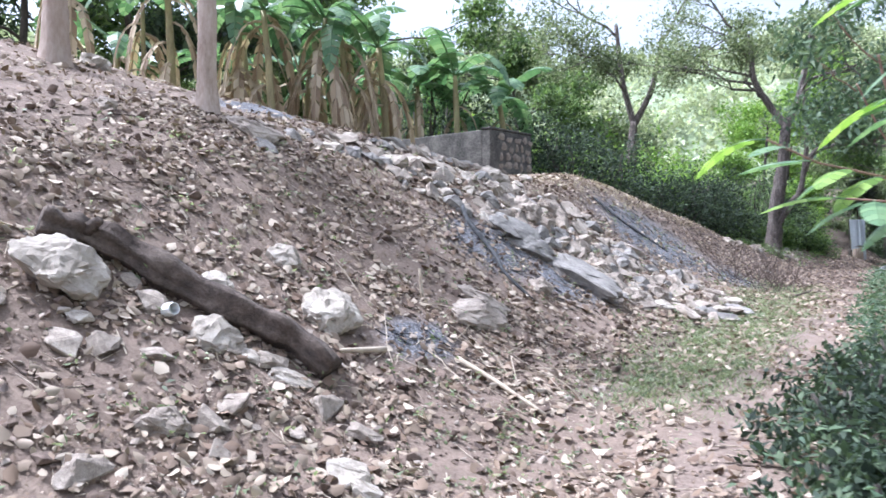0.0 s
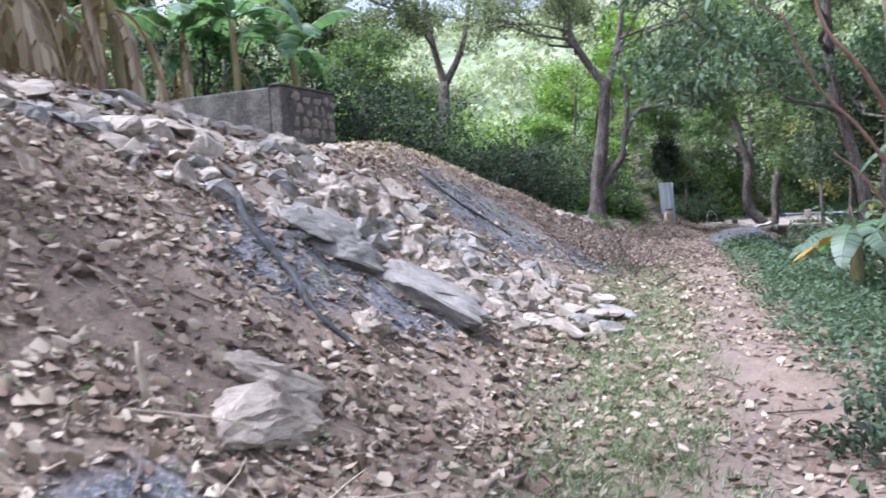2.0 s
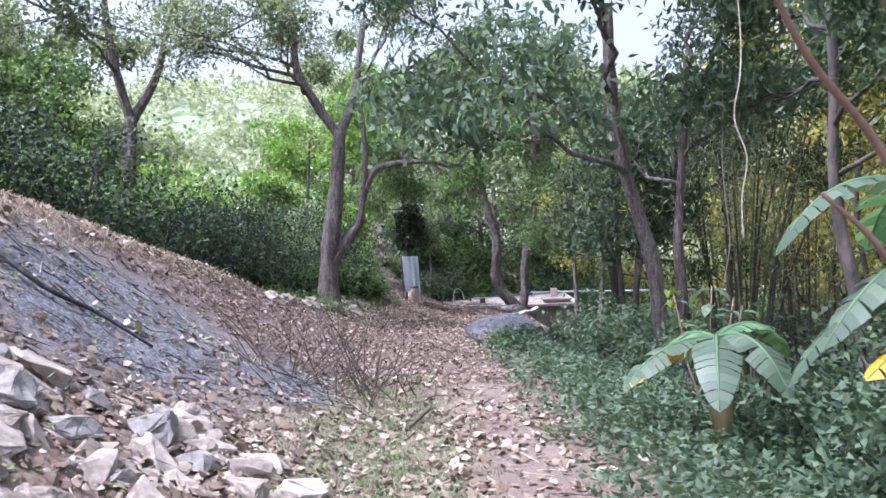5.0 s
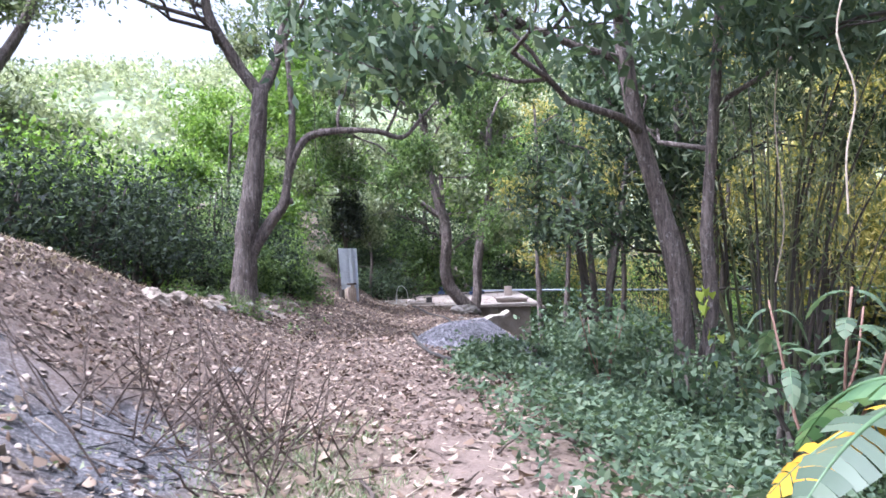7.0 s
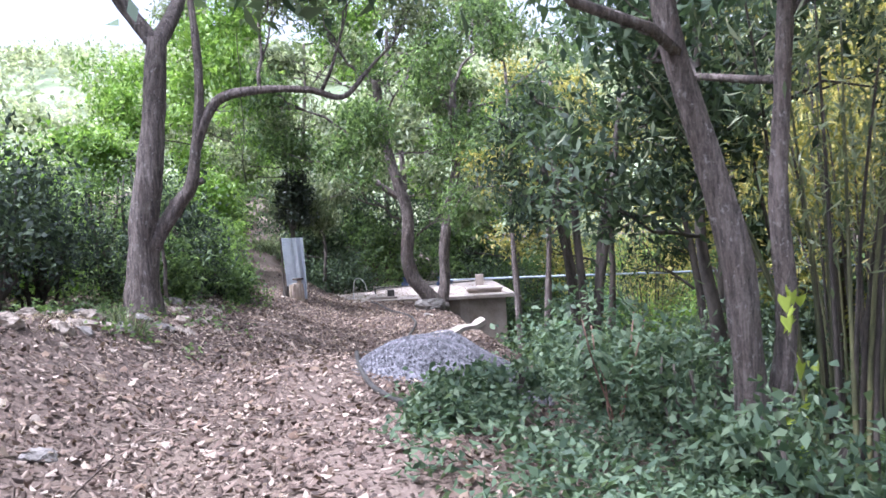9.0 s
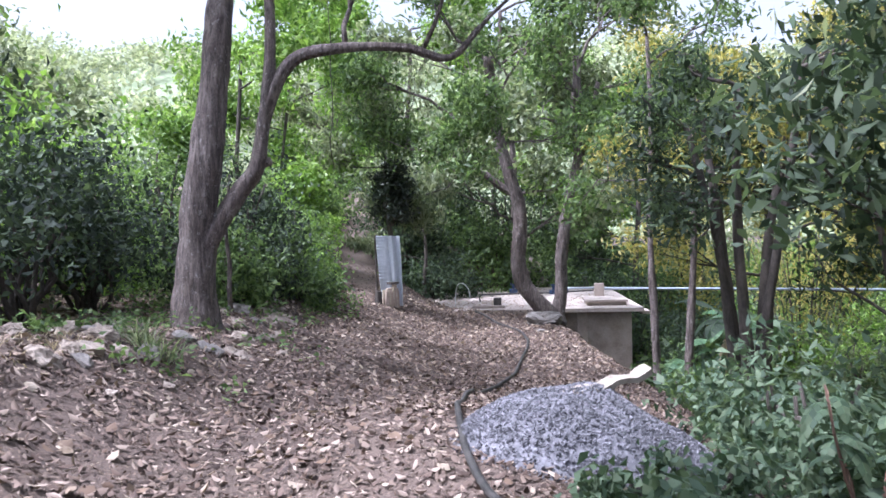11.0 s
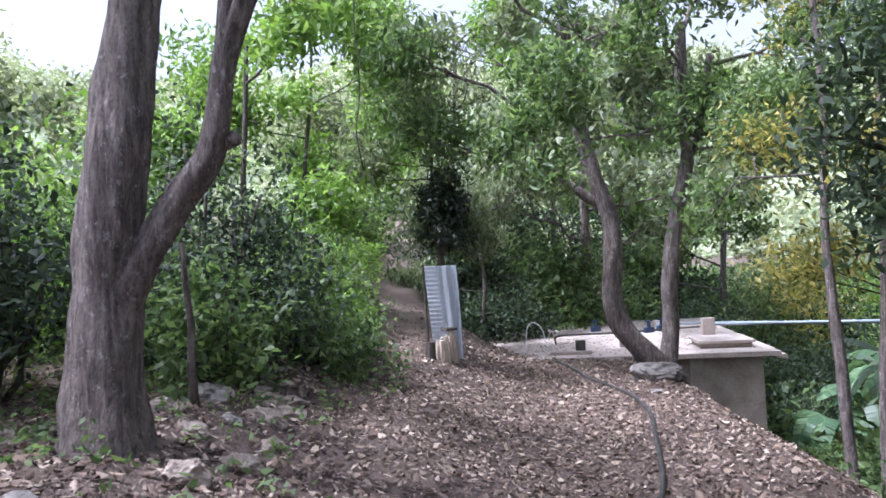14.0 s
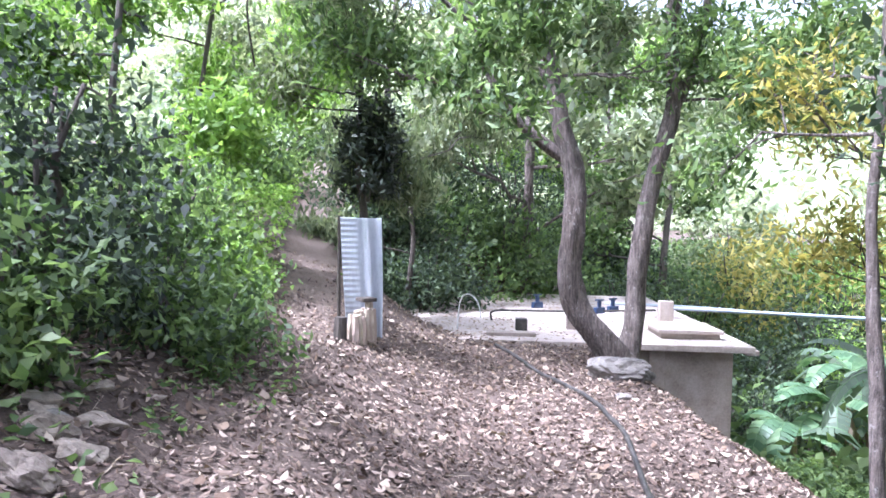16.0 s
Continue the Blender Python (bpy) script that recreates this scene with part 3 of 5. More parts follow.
tree("sapling", "thin reddish-brown sapling with bare forking branches", on_ground(6.2, 9.0, .08),
     [([(0, 0, 0), (-.06, -.02, .7), (-.12, 0, 1.5), (-.2, 0, 2.2), (-.2, .05, 3.0), (-.27, .05, 4.4)], .06, .032),
      ([(-.16, 0, 1.7), (-.5, .1, 2.2), (-.85, .2, 2.6), (-1.15, .3, 3.3)], .018, .01), ([(-.2, 0, 2.2), (-.55, 0, 2.7), (-.85, .1, 3.1), (-1.0, .1, 3.6)], .028, .014),
      ([(-.2, 0, 2.15), (.0, 0, 2.6), (.05, .1, 3.2), (.1, .1, 4.0)], .026, .014), ([(-.1, 0, 1.2), (-.45, .1, 1.75), (-.7, .2, 2.0)], .014, .008), ([(-.02, 0, .5), (.3, .05, .8), (.7, .1, 1.3), (1.0, .2, 1.9)], .014, .008)],
     [((-.27, .05, 4.3), (.1, .2, 1), .8, .015), ((-1.0, .1, 3.5), (-.5, .2, .7), .7, .01), ((.1, .1, 3.9), (.4, .2, .8), .7, .01), ((-1.15, .3, 3.2), (-.4, .3, .5), .6, .01), ((-.25, .05, 3.6), (-.7, -.4, .5), .8, .012)],
     BARK_RED, GREEN_BLUE, per=9, radius=.2, length=.2, width=.055, depth=1, seed=4, droop=.8, sides=10, roots=False)
tree("pale_tree", "pale smooth-barked tree on the bank", on_ground(-2.6, 8.5, .15),
     [([(0, 0, 0), (.02, 0, 1.2), (.0, .1, 2.6), (.05, .1, 4.5)], .105, .085)], [((.05, .1, 4.3), (.3, .2, .9), 1.6, .06), ((.05, .1, 4.0), (-.6, .1, .7), 1.6, .05)],
     BARK_PALE, GREEN, per=35, radius=.3, seed=12)
tree("pale_tree", "stout pale tree at the top of the bank", on_ground(-4.4, 8.75, .15),
     [([(0, 0, 0), (.03, 0, 1.0), (.0, .1, 2.4), (.0, .1, 4.5)], .14, .11)], [((0, .1, 4.3), (.3, .2, .9), 1.6, .06), ((0, .1, 4.0), (-.6, .1, .7), 1.6, .05)],
     BARK_PALE, GREEN, per=35, radius=.3, seed=13)


# ---- stone box on the bank ----
def stone_cistern():
    a = math.atan2(1.27, 1.02)
    t = thing("stone_cistern", (1.04, 16.4, 2.2), "weathered stone and concrete cistern on the bank", "cistern")
    t.rotation_euler = (0, 0, a)
    for dims, mat, label in (((0, 0, 0, 1.66, .22, 1.68), CONCRETE_DARK, ""), ((0, .222, 0, .24, 2.6, 1.68), CONCRETE_DARK, "black-stained concrete wall"), ((1.42, .222, 0, 1.66, 2.6, 1.68), CONCRETE_DARK, ""), ((.242, 2.38, 0, 1.418, 2.6, 1.68), CONCRETE_DARK, "")):
        bm = bmesh.new()
        box(bm, *dims, .03)
        part("wall", bm, mat, t, label)
    bm = bmesh.new()
    box(bm, -.015, -.015, 1.684, 1.675, .235, 1.73, .02)
    part("coping", bm, CONCRETE_DARK, t)
    r = random.Random(5)
    me = [stone_mesh(700 + k, 14, 0, .5) for k in range(4)]
    for m in me:
        m.materials.append(STONE)
    for row in range(8):
        x = .28 + r.uniform(0, .06)
        while x < 1.6:
            w = r.uniform(.16, .36)
            st = new("stone", me[r.randrange(4)])
            st.parent = t
            st.matrix_basis = pose(x + w / 2, .0, .12 + row * .2 + r.uniform(-.02, .02), 90, r.uniform(-12, 12), 0) @ Matrix.Diagonal((w * 1.05, .23, .12, 1))
            x += w + .015
    return t


stone_cistern()

# ---- stones ----
STONES = [stone_mesh(k, 11, 1, .8) for k in range(8)]
for k, me in enumerate(STONES):
    me.materials.append((STONE, STONE_GREY, STONE, STONE, STONE, STONE_GREY, STONE_WHITE, STONE)[k])


BIGS = [stone_mesh(60 + k, 26, 2, .75) for k in range(5)] + [stone_mesh(66 + k, 26, 2, .42) for k in range(3)]
for k, me in enumerate(BIGS):
    me.materials.append((STONE, STONE_GREY, STONE_WHITE, STONE, STONE_WHITE, STONE_GREY, STONE, STONE_WHITE)[k])


def stone(me, x, y, size, turn, label, group="", tip=0, stretch=(1, .8, .6), sink=.3, name="stone"):
    ob = new(name, me)
    h = size * stretch[2]
    n = Vector((-(gz(x + .1, y) - gz(x - .1, y)) / .2, -(gz(x, y + .1) - gz(x, y - .1)) / .2, 1)).normalized()
    q = Vector((0, 0, 1)).rotation_difference(n).to_matrix().to_4x4()
    ob.matrix_basis = Matrix.Translation((x, y, gz(x, y) + h * (.5 - sink) * .7)) @ q @ pose(0, 0, 0, tip, 0, turn) @ Matrix.Diagonal((size * stretch[0], size * stretch[1], h, 1))
    return tagged(ob, label, "stone", group)


big = random.Random(21)
# larger stones: place, size, kind, flatness
for x, y, w, kind, fl in ((-2.3, 4.6, .62, 3, 0), (-1.5, 4.9, .42, 6, 0), (-1.6, 5.45, .32, 6, 0), (-.88, 5.85, .56, 3, 0), (-1.32, 6.3, .36, 6, 0), (.42, 7.55, .66, 2, 1), (.3, 7.1, .72, 2, 1),
                          (4.44, 11.5, .62, 1, 1), (-3.15, 7.15, .3, 0, 0), (-2.0, 8.3, .7, 2, 1), (-1.85, 8.0, .4, 1, 1), (-1.49, 3.95, .3, 4, 0), (-1.0, 4.9, .32, 3, 1), (1.75, 12.2, .55, 2, 0), (-4.1, 9.2, .45, 6, 0),
                          (1.11, 8.75, .38, 2, 0), (3.0, 10.4, .32, 3, 0), (2.82, 12.0, .38, 5, 0), (2.24, 10.3, .4, 4, 0), (2.53, 10.2, .4, 0, 0), (1.26, 11.35, .62, 2, 0), (1.75, 12.25, .52, 7, 0), (.77, 11.75, .5, 3, 0),
                          (.78, 11.2, .4, 4, 0), (1.74, 11.3, .4, 1, 0), (2.22, 10.9, .42, 2, 0), (2.99, 11.3, .46, 4, 0), (3.11, 11.0, .4, 0, 0), (2.82, 11.6, .32, 2, 0), (1.92, 11.1, .42, 7, 0), (4.14, 13.0, .34, 4, 0),
                          (1.42, 13.1, .28, 6, 0), (9.1, 27.5, .6, 4, 0), (10.62, 23.1, .36, 0, 0), (11.2, 25.1, .5, 1, 0), (10.75, 24.5, .34, 0, 0), (10.03, 22.2, .26, 1, 0), (10.26, 22.35, .22, 0, 0), (18.65, 27.3, .85, 1, 0),
                          (7.3, 19.4, .4, 4, 0), (7.45, 17.5, .26, 4, 1), (8.2, 21.4, .4, 0, 0), (8.7, 22.2, .45, 4, 0), (9.1, 22.9, .35, 1, 0), (8.4, 20.6, .3, 4, 0), (7.8, 20.2, .34, 0, 0), (17.9, 26.6, .2, 1, 0), (9.6, 24.3, .4, 4, 0), (11.0, 23.4, .3, 4, 0), (11.35, 23.9, .24, 0, 0), (10.8, 23.9, .26, 4, 0), (11.5, 24.5, .36, 0, 0), (11.15, 24.2, .2, 1, 0), (11.7, 25.0, .3, 4, 0), (10.9, 22.7, .18, 0, 0), (8.9, 21.6, .3, 4, 0), (8.6, 21.0, .24, 0, 0), (9.0, 22.3, .22, 4, 0), (9.3, 22.6, .28, 0, 0)):
    me = BIGS[{1: 5, 2: 6, 0: 5, 3: 7}[kind % 4] if fl else {3: 2, 6: 4, 1: 1, 5: 1}.get(kind, kind % 2 * 3)]
    colour = {3: "chalky white", 6: "chalky white", 1: "grey", 5: "grey"}.get(kind, "pale buff")
    stone(me, x, y, w * 1.12, big.uniform(0, 360), ("flat " if fl else "angular ") + colour + " stone lying on the earth bank", "stones on the bank", big.uniform(-8, 8), (1, .58, .5) if fl else (1, .8, .62))
stone(BIGS[1], 1.78, 9.75, 1.3, -43, "large smooth grey boulder with ash around it", "", 4, (1.0, .5, .36), .12, "boulder")
stone(BIGS[5], .95, 10.0, 1.25, 48, "dark flat rock ledge over burnt ground", "", 4, (1, .5, .16), -.5, "rock_ledge")
stone(BIGS[1], 1.1, 9.9, .85, 10, "smooth grey rock in the ash", "", 10, (1, .7, .45), .3, "boulder")
# the rubble
pile = random.Random(33)
count, placed, rest = 0, 0, []
while count < 560:
    s, d = pile.uniform(2.8, 10), pile.uniform(.0, 4.3)
    if not np.interp(d, (0, .6, 1, 2.2, 3, 4.2), (7.4, 6.9, 6.1, 5.7, 4.6, 2.8)) < s < np.interp(d, (0, .9, 1.7, 2.3, 2.9, 3.4, 4.2), (9.1, 9.9, 9.5, 9.2, 8.7, 7.6, 6.2)):
        continue
    x, y = .514 * s - .857 * d, 4 + .857 * s + .514 * d
    if burnt(np.array([x]), np.array([y]))[0] > .7:
        continue
    size = pile.choice((.12, .15, .18, .22, .28, .36, .46)) * pile.uniform(.85, 1.2)
    k = pile.randrange(8)
    count += 1
    if size < .19 or placed > 170:
        rest.append((k, x, y, size))
        continue
    placed += 1
    stone(STONES[k], x, y, size, pile.uniform(0, 360), {6: "small chalky white", 1: "small grey", 5: "small grey"}.get(k, "small buff") + " stone in a heap of rubble on the bank", "rubble on the bank", pile.uniform(-35, 35), (1, pile.uniform(.5, .95), pile.uniform(.32, .75)), .38)


for _ in range(64):
    x, y = pile.uniform(-3.0, -.4), pile.uniform(2.6, 5.0)
    k = pile.choice((0, 2, 3, 4, 6, 7))
    stone(STONES[k], x, y, pile.choice((.07, .09, .12, .16, .21, .28, .36)), pile.uniform(0, 360), ("small chalky white" if k == 6 else "small buff") + " stone lying below the fallen log", "stones below the log", pile.uniform(-20, 20), (1, .8, .6), .2)


for _ in range(46):
    s_, d_ = pile.uniform(18.5, 26), pile.uniform(.5, 1.9)
    x, y = .514 * s_ - .857 * d_, 4 + .857 * s_ + .514 * d_
    k = pile.choice((0, 1, 2, 4, 5, 7))
    if math.hypot(x - 10.2, y - 23.6) > .5:
        stone(STONES[k], x, y, pile.choice((.1, .14, .18, .24, .32)), pile.uniform(0, 360), ("small grey" if k in (1, 5) else "small buff") + " stone strewn under the forked tree", "stones under the forked tree", pile.uniform(-25, 25), (1, .8, .6), .25)


def small_rubble():
    """The smaller stones between the large ones."""
    for which, mat, label in (((0, 2, 3, 4, 7), STONE, "small buff stones filling the rubble heap"), ((1, 5), STONE_GREY, "small grey stones filling the rubble heap"), ((6,), STONE_WHITE, "small chalky stones filling the rubble heap")):
        pieces = []
        for k, x, y, size in rest:
            if k in which:
                n = Vector((-(gz(x + .1, y) - gz(x - .1, y)) / .2, -(gz(x, y + .1) - gz(x, y - .1)) / .2, 1)).normalized()
                q = Vector((0, 0, 1)).rotation_difference(n).to_matrix().to_4x4()
                m = Matrix.Translation((x, y, gz(x, y) + size * .07)) @ q @ pose(0, 0, 0, pile.uniform(-22, 22), pile.uniform(-16, 16), pile.uniform(0, 360)) @ Matrix.Diagonal((size, size * pile.uniform(.6, .9), size * pile.uniform(.4, .65), 1))
                pieces.append(([m @ v.co for v in STONES[k].vertices], [tuple(p.vertices) for p in STONES[k].polygons]))
        v, f = merge(pieces)
        tagged(mesh_object("rubble", v, f, mat), label, "rubble", kind="stuff")


small_rubble()


def scattered_stones():
    """Pebbles too many to count."""
    r = random.Random(9)
    pieces = []
    base = []
    for k in range(6):
        me = stone_mesh(90 + k, 9, 0, .7)
        base.append(([v.co.copy() for v in me.vertices], [tuple(p.vertices) for p in me.polygons]))
    for _ in range(2600):
        s, d = r.uniform(-4, 16), abs(r.gauss(0, 2.2)) - .3
        x, y = .514 * s - .857 * d, 4 + .857 * s + .514 * d
        w = r.uniform(.02, .07) if r.random() < .9 else r.uniform(.07, .13)
        m = Matrix.Translation((x, y, gz(x, y) + w * .15)) @ pose(0, 0, 0, r.uniform(-40, 40), r.uniform(-40, 40), r.uniform(0, 360)) @ Matrix.Diagonal((w, w * .8, w * .7, 1))
        v, f = r.choice(base)
        pieces.append(([m @ p for p in v], f))
    v, f = merge(pieces)
    tagged(mesh_object("pebbles", v, f, STONE), "small pale stones scattered over the bank", "pebbles", kind="stuff")


scattered_stones()


def earth_clods():
    """Lumps of dug earth over the bank, too many to count."""
    r = random.Random(19)
    base = []
    for k in range(6):
        me = stone_mesh(140 + k, 10, 0, .8)
        base.append(([v.co.copy() for v in me.vertices], [tuple(p.vertices) for p in me.polygons]))
    pieces = []
    for _ in range(5200):
        s, d = r.uniform(-5, 10), r.uniform(.1, 4.6)
        x, y = .514 * s - .857 * d, 4 + .857 * s + .514 * d
        w = r.uniform(.025, .07) if r.random() < .85 else r.uniform(.07, .17)
        m = Matrix.Translation((x, y, gz(x, y) + w * .12)) @ pose(0, 0, 0, r.uniform(-40, 40), r.uniform(-40, 40), r.uniform(0, 360)) @ Matrix.Diagonal((w, w * .85, w * .7, 1))
        v, f = r.choice(base)
        pieces.append(([m @ p for p in v], f))
    v, f = merge(pieces)
    tagged(mesh_object("earth_clods", v, f, EARTH), "brown lumps of dug earth on the bank", "earth", kind="stuff")


EARTH = plain_mat("dug_earth", (.075, .05, .038), (.14, .098, .077), (.24, .178, .14), 5, 40, .95, .8)
earth_clods()


# ---- gravel heap ----
def gravel_heap():
    t = thing("gravel_heap", (11.75, 18.58, gz(11.75, 18.58)), "heap of grey-violet gravel beside the path", "gravel", kind="stuff")
    gravel = plain_mat("gravel", (.07, .068, .075), (.16, .156, .17), (.31, .302, .33), 8, 60, .9, .5)
    v, q = [], []
    def height(x, y):
        rr = math.hypot(x / 1.15, y / .9)
        return .48 * max(0, 1 - rr) ** .6 * (1 + .25 * noise.noise((x * 1.5, y * 1.5, 4)))
    n = 40
    for i in range(n + 1):
        for k in range(n + 1):
            x, y = -1.5 + 3 * i / n, -1.2 + 2.4 * k / n
            v.append((x, y, gz(11.75 + x, 18.58 + y) - gz(11.75, 18.58) + height(x, y) - .02))
    for i in range(n):
        for k in range(n):
            a = i * (n + 1) + k
            q.append((a, a + n + 1, a + n + 2, a + 1))
    mesh_object("mound", v, q, gravel, t)
    r = random.Random(2)
    base = []
    for k in range(5):
        me = stone_mesh(120 + k, 8, 0, .8)
        base.append(([p.co.copy() for p in me.vertices], [tuple(p.vertices) for p in me.polygons]))
    pieces = []
    for _ in range(10000):
        a, rr = r.uniform(0, 6.283), r.random() ** .6 * 1.05
        x, y = 1.15 * rr * math.cos(a), .9 * rr * math.sin(a)
        w = r.uniform(.016, .038)
        m = Matrix.Translation((x, y, gz(11.75 + x, 18.58 + y) - gz(11.75, 18.58) + height(x, y))) @ pose(0, 0, 0, r.uniform(0, 360), r.uniform(0, 360), 0) @ Matrix.Scale(w, 4)
        vv, f = r.choice(base)
        pieces.append(([m @ p for p in vv], f))
    v, f = merge(pieces)
    mesh_object("gravel", v, f, gravel, t)
    return t


gravel_heap()


def old_board():
    t = thing("old_board", (11.78, 18.62, gz(11.78, 18.62) + .49), "pale cement-crusted board lying on the gravel", "board")
    bm = bmesh.new()
    box(bm, -.36, -.05, -.02, .36, .05, .03)
    bmesh.ops.subdivide_edges(bm, edges=[e for e in bm.edges if e.calc_length() > .5], cuts=9)
    for v in bm.verts:
        v.co += Vector((0, .035 * noise.noise(v.co * 7), .03 * noise.noise(v.co * 6)))
    part("board", bm, STONE_WHITE, t)
    t.rotation_euler = (radians(8), radians(-12), radians(-14))


old_board()


# ---- fallen log ----
def fallen_log():
    t = thing("fallen_log", (-1.7, 5.1, gz(-1.7, 5.1)), "fallen brown tree trunk lying down the bank", "log")
    pts = [(x, y, gz(x, y) + h) for x, y, h in ((-2.56, 4.84, .1), (-2.42, 4.94, .11), (-2.24, 5.04, .1), (-1.86, 5.13, .1), (-1.39, 5.19, .11), (-1.04, 5.21, .12), (-.77, 5.15, .06))]
    line = [p - t.location for p in smooth_line(pts, 14)]
    n = len(line)
    v, f = tube(line, [.09 + .012 * math.sin(i * .5) + .035 * i / n for i in range(n)], 26, .6)
    mesh_object("trunk", v, f, WOOD_DEAD, t, smooth=True)
    for i, side in ((20, .16), (46, -.12)):
        p = line[i]
        v, f = tube([p, p + Vector((side, -.1, .08))], [.05, .03], 8, .3)
        mesh_object("branch_stub", v, f, WOOD_DEAD, t, smooth=True)
    return t


fallen_log()


def cup(x, y, name, label, mat, r0, h, lying):
    t = thing(name, (x, y, gz(x, y) + (r0 * .9 if lying else 0)), label, "litter")
    bm = bmesh.new()
    prof = ((0, 0), (r0 * .8, 0), (r0, h * .1), (r0, h * .85), (r0 * .9, h), (r0 * .8, h * .98), (r0 * .8, h * .15), (0, h * .12))
    rings = []
    for rr, z in prof:
        rings.append([bm.verts.new((max(rr, .001) * math.cos(a * .5236), max(rr, .001) * math.sin(a * .5236), z)) for a in range(12)])
    for a, b in zip(rings, rings[1:]):
        for k in range(12):
            bm.faces.new((a[k], a[(k + 1) % 12], b[(k + 1) % 12], b[k]))
    part("shell", bm, mat, t)
    t.rotation_euler = (radians(80) if lying else 0, 0, x * 3)
    return t


cup(-1.78, 4.86, "plastic_cup", "white plastic cup lying beside the log", WHITE, .045, .1, True)


# ---- sheet of iron, stump and stubs by the trail ----
def iron_sheet():
    t = thing("iron_sheet", (15.85, 29.15, gz(15.85, 29.15) - .05), "upright ribbed galvanised sheet folded along one side", "metal sheet")
    v, f = [], []
    n, m = 30, 90
    for k in range(m + 1):
        h = k / m
        for i in range(n + 1):
            u = i / n
            rib = .007 * math.sin(h * 6.283 * 22) * max(0, 1 - u * 1.6)
            fold = .05 * math.sin(max(0, u - .45) * 17 + h) * min(1, max(0, u - .4) * 5)
            bow = .09 * (1 - h) ** 2 * math.sin(u * 3)
            v.append(((-.26 + .52 * u) * (1 - .16 * (1 - h) ** 2) + .05 * (1 - h), rib + fold + bow + .012 * noise.noise((u * 3, h * 3, 0)), 1.54 * h - .02 * u * h))
    for k in range(m):
        for i in range(n):
            a = k * (n + 1) + i
            f.append((a, a + 1, a + n + 2, a + n + 1))
    ob = mesh_object("sheet", v, f, ZINC, t, smooth=True)
    solid = ob.modifiers.new("thickness", "SOLIDIFY")
    solid.thickness = .004
    v, f = tube([(-.28, .03, -.2), (-.28, .03, .6), (-.275, .03, 1.56)], [.024, .022, .02], 8)
    mesh_object("stake", v, f, BARK_DARK, t)
    t.rotation_euler = (0, radians(-1), radians(-33))


iron_sheet()


def split_stakes():
    """Weathered split stakes set close in a short row at the foot of the sheet."""
    x0, y0, x1, y1 = 15.32, 28.3, 15.86, 28.98
    t = thing("stake_row", (x0, y0, gz(x0, y0)), "short row of pale weathered split stakes beside the trail", "fence")
    r = random.Random(44)
    for k in range(18):
        u = k / 17
        x, y = x0 + (x1 - x0) * u + r.uniform(-.07, .07), y0 + (y1 - y0) * u + r.uniform(-.04, .04)
        z, h = gz(x, y) - gz(x0, y0), .3 + .2 * u + r.uniform(-.05, .05)
        v, f = tube(bend((x - x0, y - y0, z - .15), (x - x0 + r.uniform(-.02, .02), y - y0, z + h), 3, .015, r), [.05, .045, .042, .03], 6, .6)
        mesh_object("stake", v, f, WOOD_PALE if k % 3 else BARK_PALE, t)
    bm = bmesh.new()
    box(bm, x1 - x0 - .16, y1 - y0 - .14, gz(x1, y1) - gz(x0, y0) + .48, x1 - x0 + .04, y1 - y0 + .06, gz(x1, y1) - gz(x0, y0) + .53, .01)
    part("cap_board", bm, BARK_DARK, t, "dark weathered cap board")


split_stakes()


def stump(x, y, h, r0, mat, label, slant):
    t = thing("tree_stump", (x, y, gz(x, y) - .1), label, "stump")
    v, f = tube([(0, 0, 0), (0, 0, h * .4), (.01, 0, h + .1)], [r0 * 1.25, r0, r0 * .95], 12, .5)
    v = [Vector((p.x, p.y, p.z + (p.x * slant if p.z > h * .8 else 0))) for p in v]
    mesh_object("stump", v, f, mat, t)


stump(15.1, 28.3, .27, .065, BARK_DARK, "short dark post stub beside the trail", 0)


# ---- pipes and hose ----
def run_of_pipe(name, pts, r0, mat, label, category, steps_=6):
    t = thing(name, pts[0], label, category)
    line = [p - Vector(pts[0]) for p in smooth_line(pts, steps_)]
    v, f = tube(line, [r0] * len(line), 8)
    mesh_object("tube", v, f, mat, t, smooth=True)
    return t


lay = [(10.0, 17.2), (10.08, 17.42), (10.27, 18.02), (10.66, 18.81), (11.7, 20.4), (13.0, 21.9), (14.6, 23.3), (15.66, 24.4), (16.82, 25.7), (17.6, 27.1), (18.2, 29.3)]
run_of_pipe("water_hose", [(p.x, p.y, gz(p.x, p.y) + .04) for p in smooth_line([(x, y, 0) for x, y in lay], 8)], .026, BLACK, "black plastic water hose lying on the leaves", "hose", 2)
run_of_pipe("water_pipe", [tuple(TANK @ Vector(p)) for p in ((-.72, 2.5, .3), (.4, 2.45, .28), (3.0, 2.0, .25), (8.0, 1.0, .2), (14.0, 0, .2))], .035, PIPE, "pale grey-blue water pipe running off the tank", "pipe")
run_of_pipe("water_pipe", [tuple(TANK @ Vector(p)) for p in ((-3.9, 2.05, .03), (-3.88, 2.05, .2), (-3.4, 2.1, .22), (-2.5, 2.2, .22), (-.82, 2.5, .25))], .02, BLACK, "thin dark iron pipe across the tank roof", "pipe")
run_of_pipe("water_pipe", [tuple(TANK @ Vector(p)) for p in ((-1.6, 3.6, .25), (-.2, 3.3, .25), (1.0, 3.1, .22))], .03, PIPE, "short pale pipe with a coupling", "pipe")


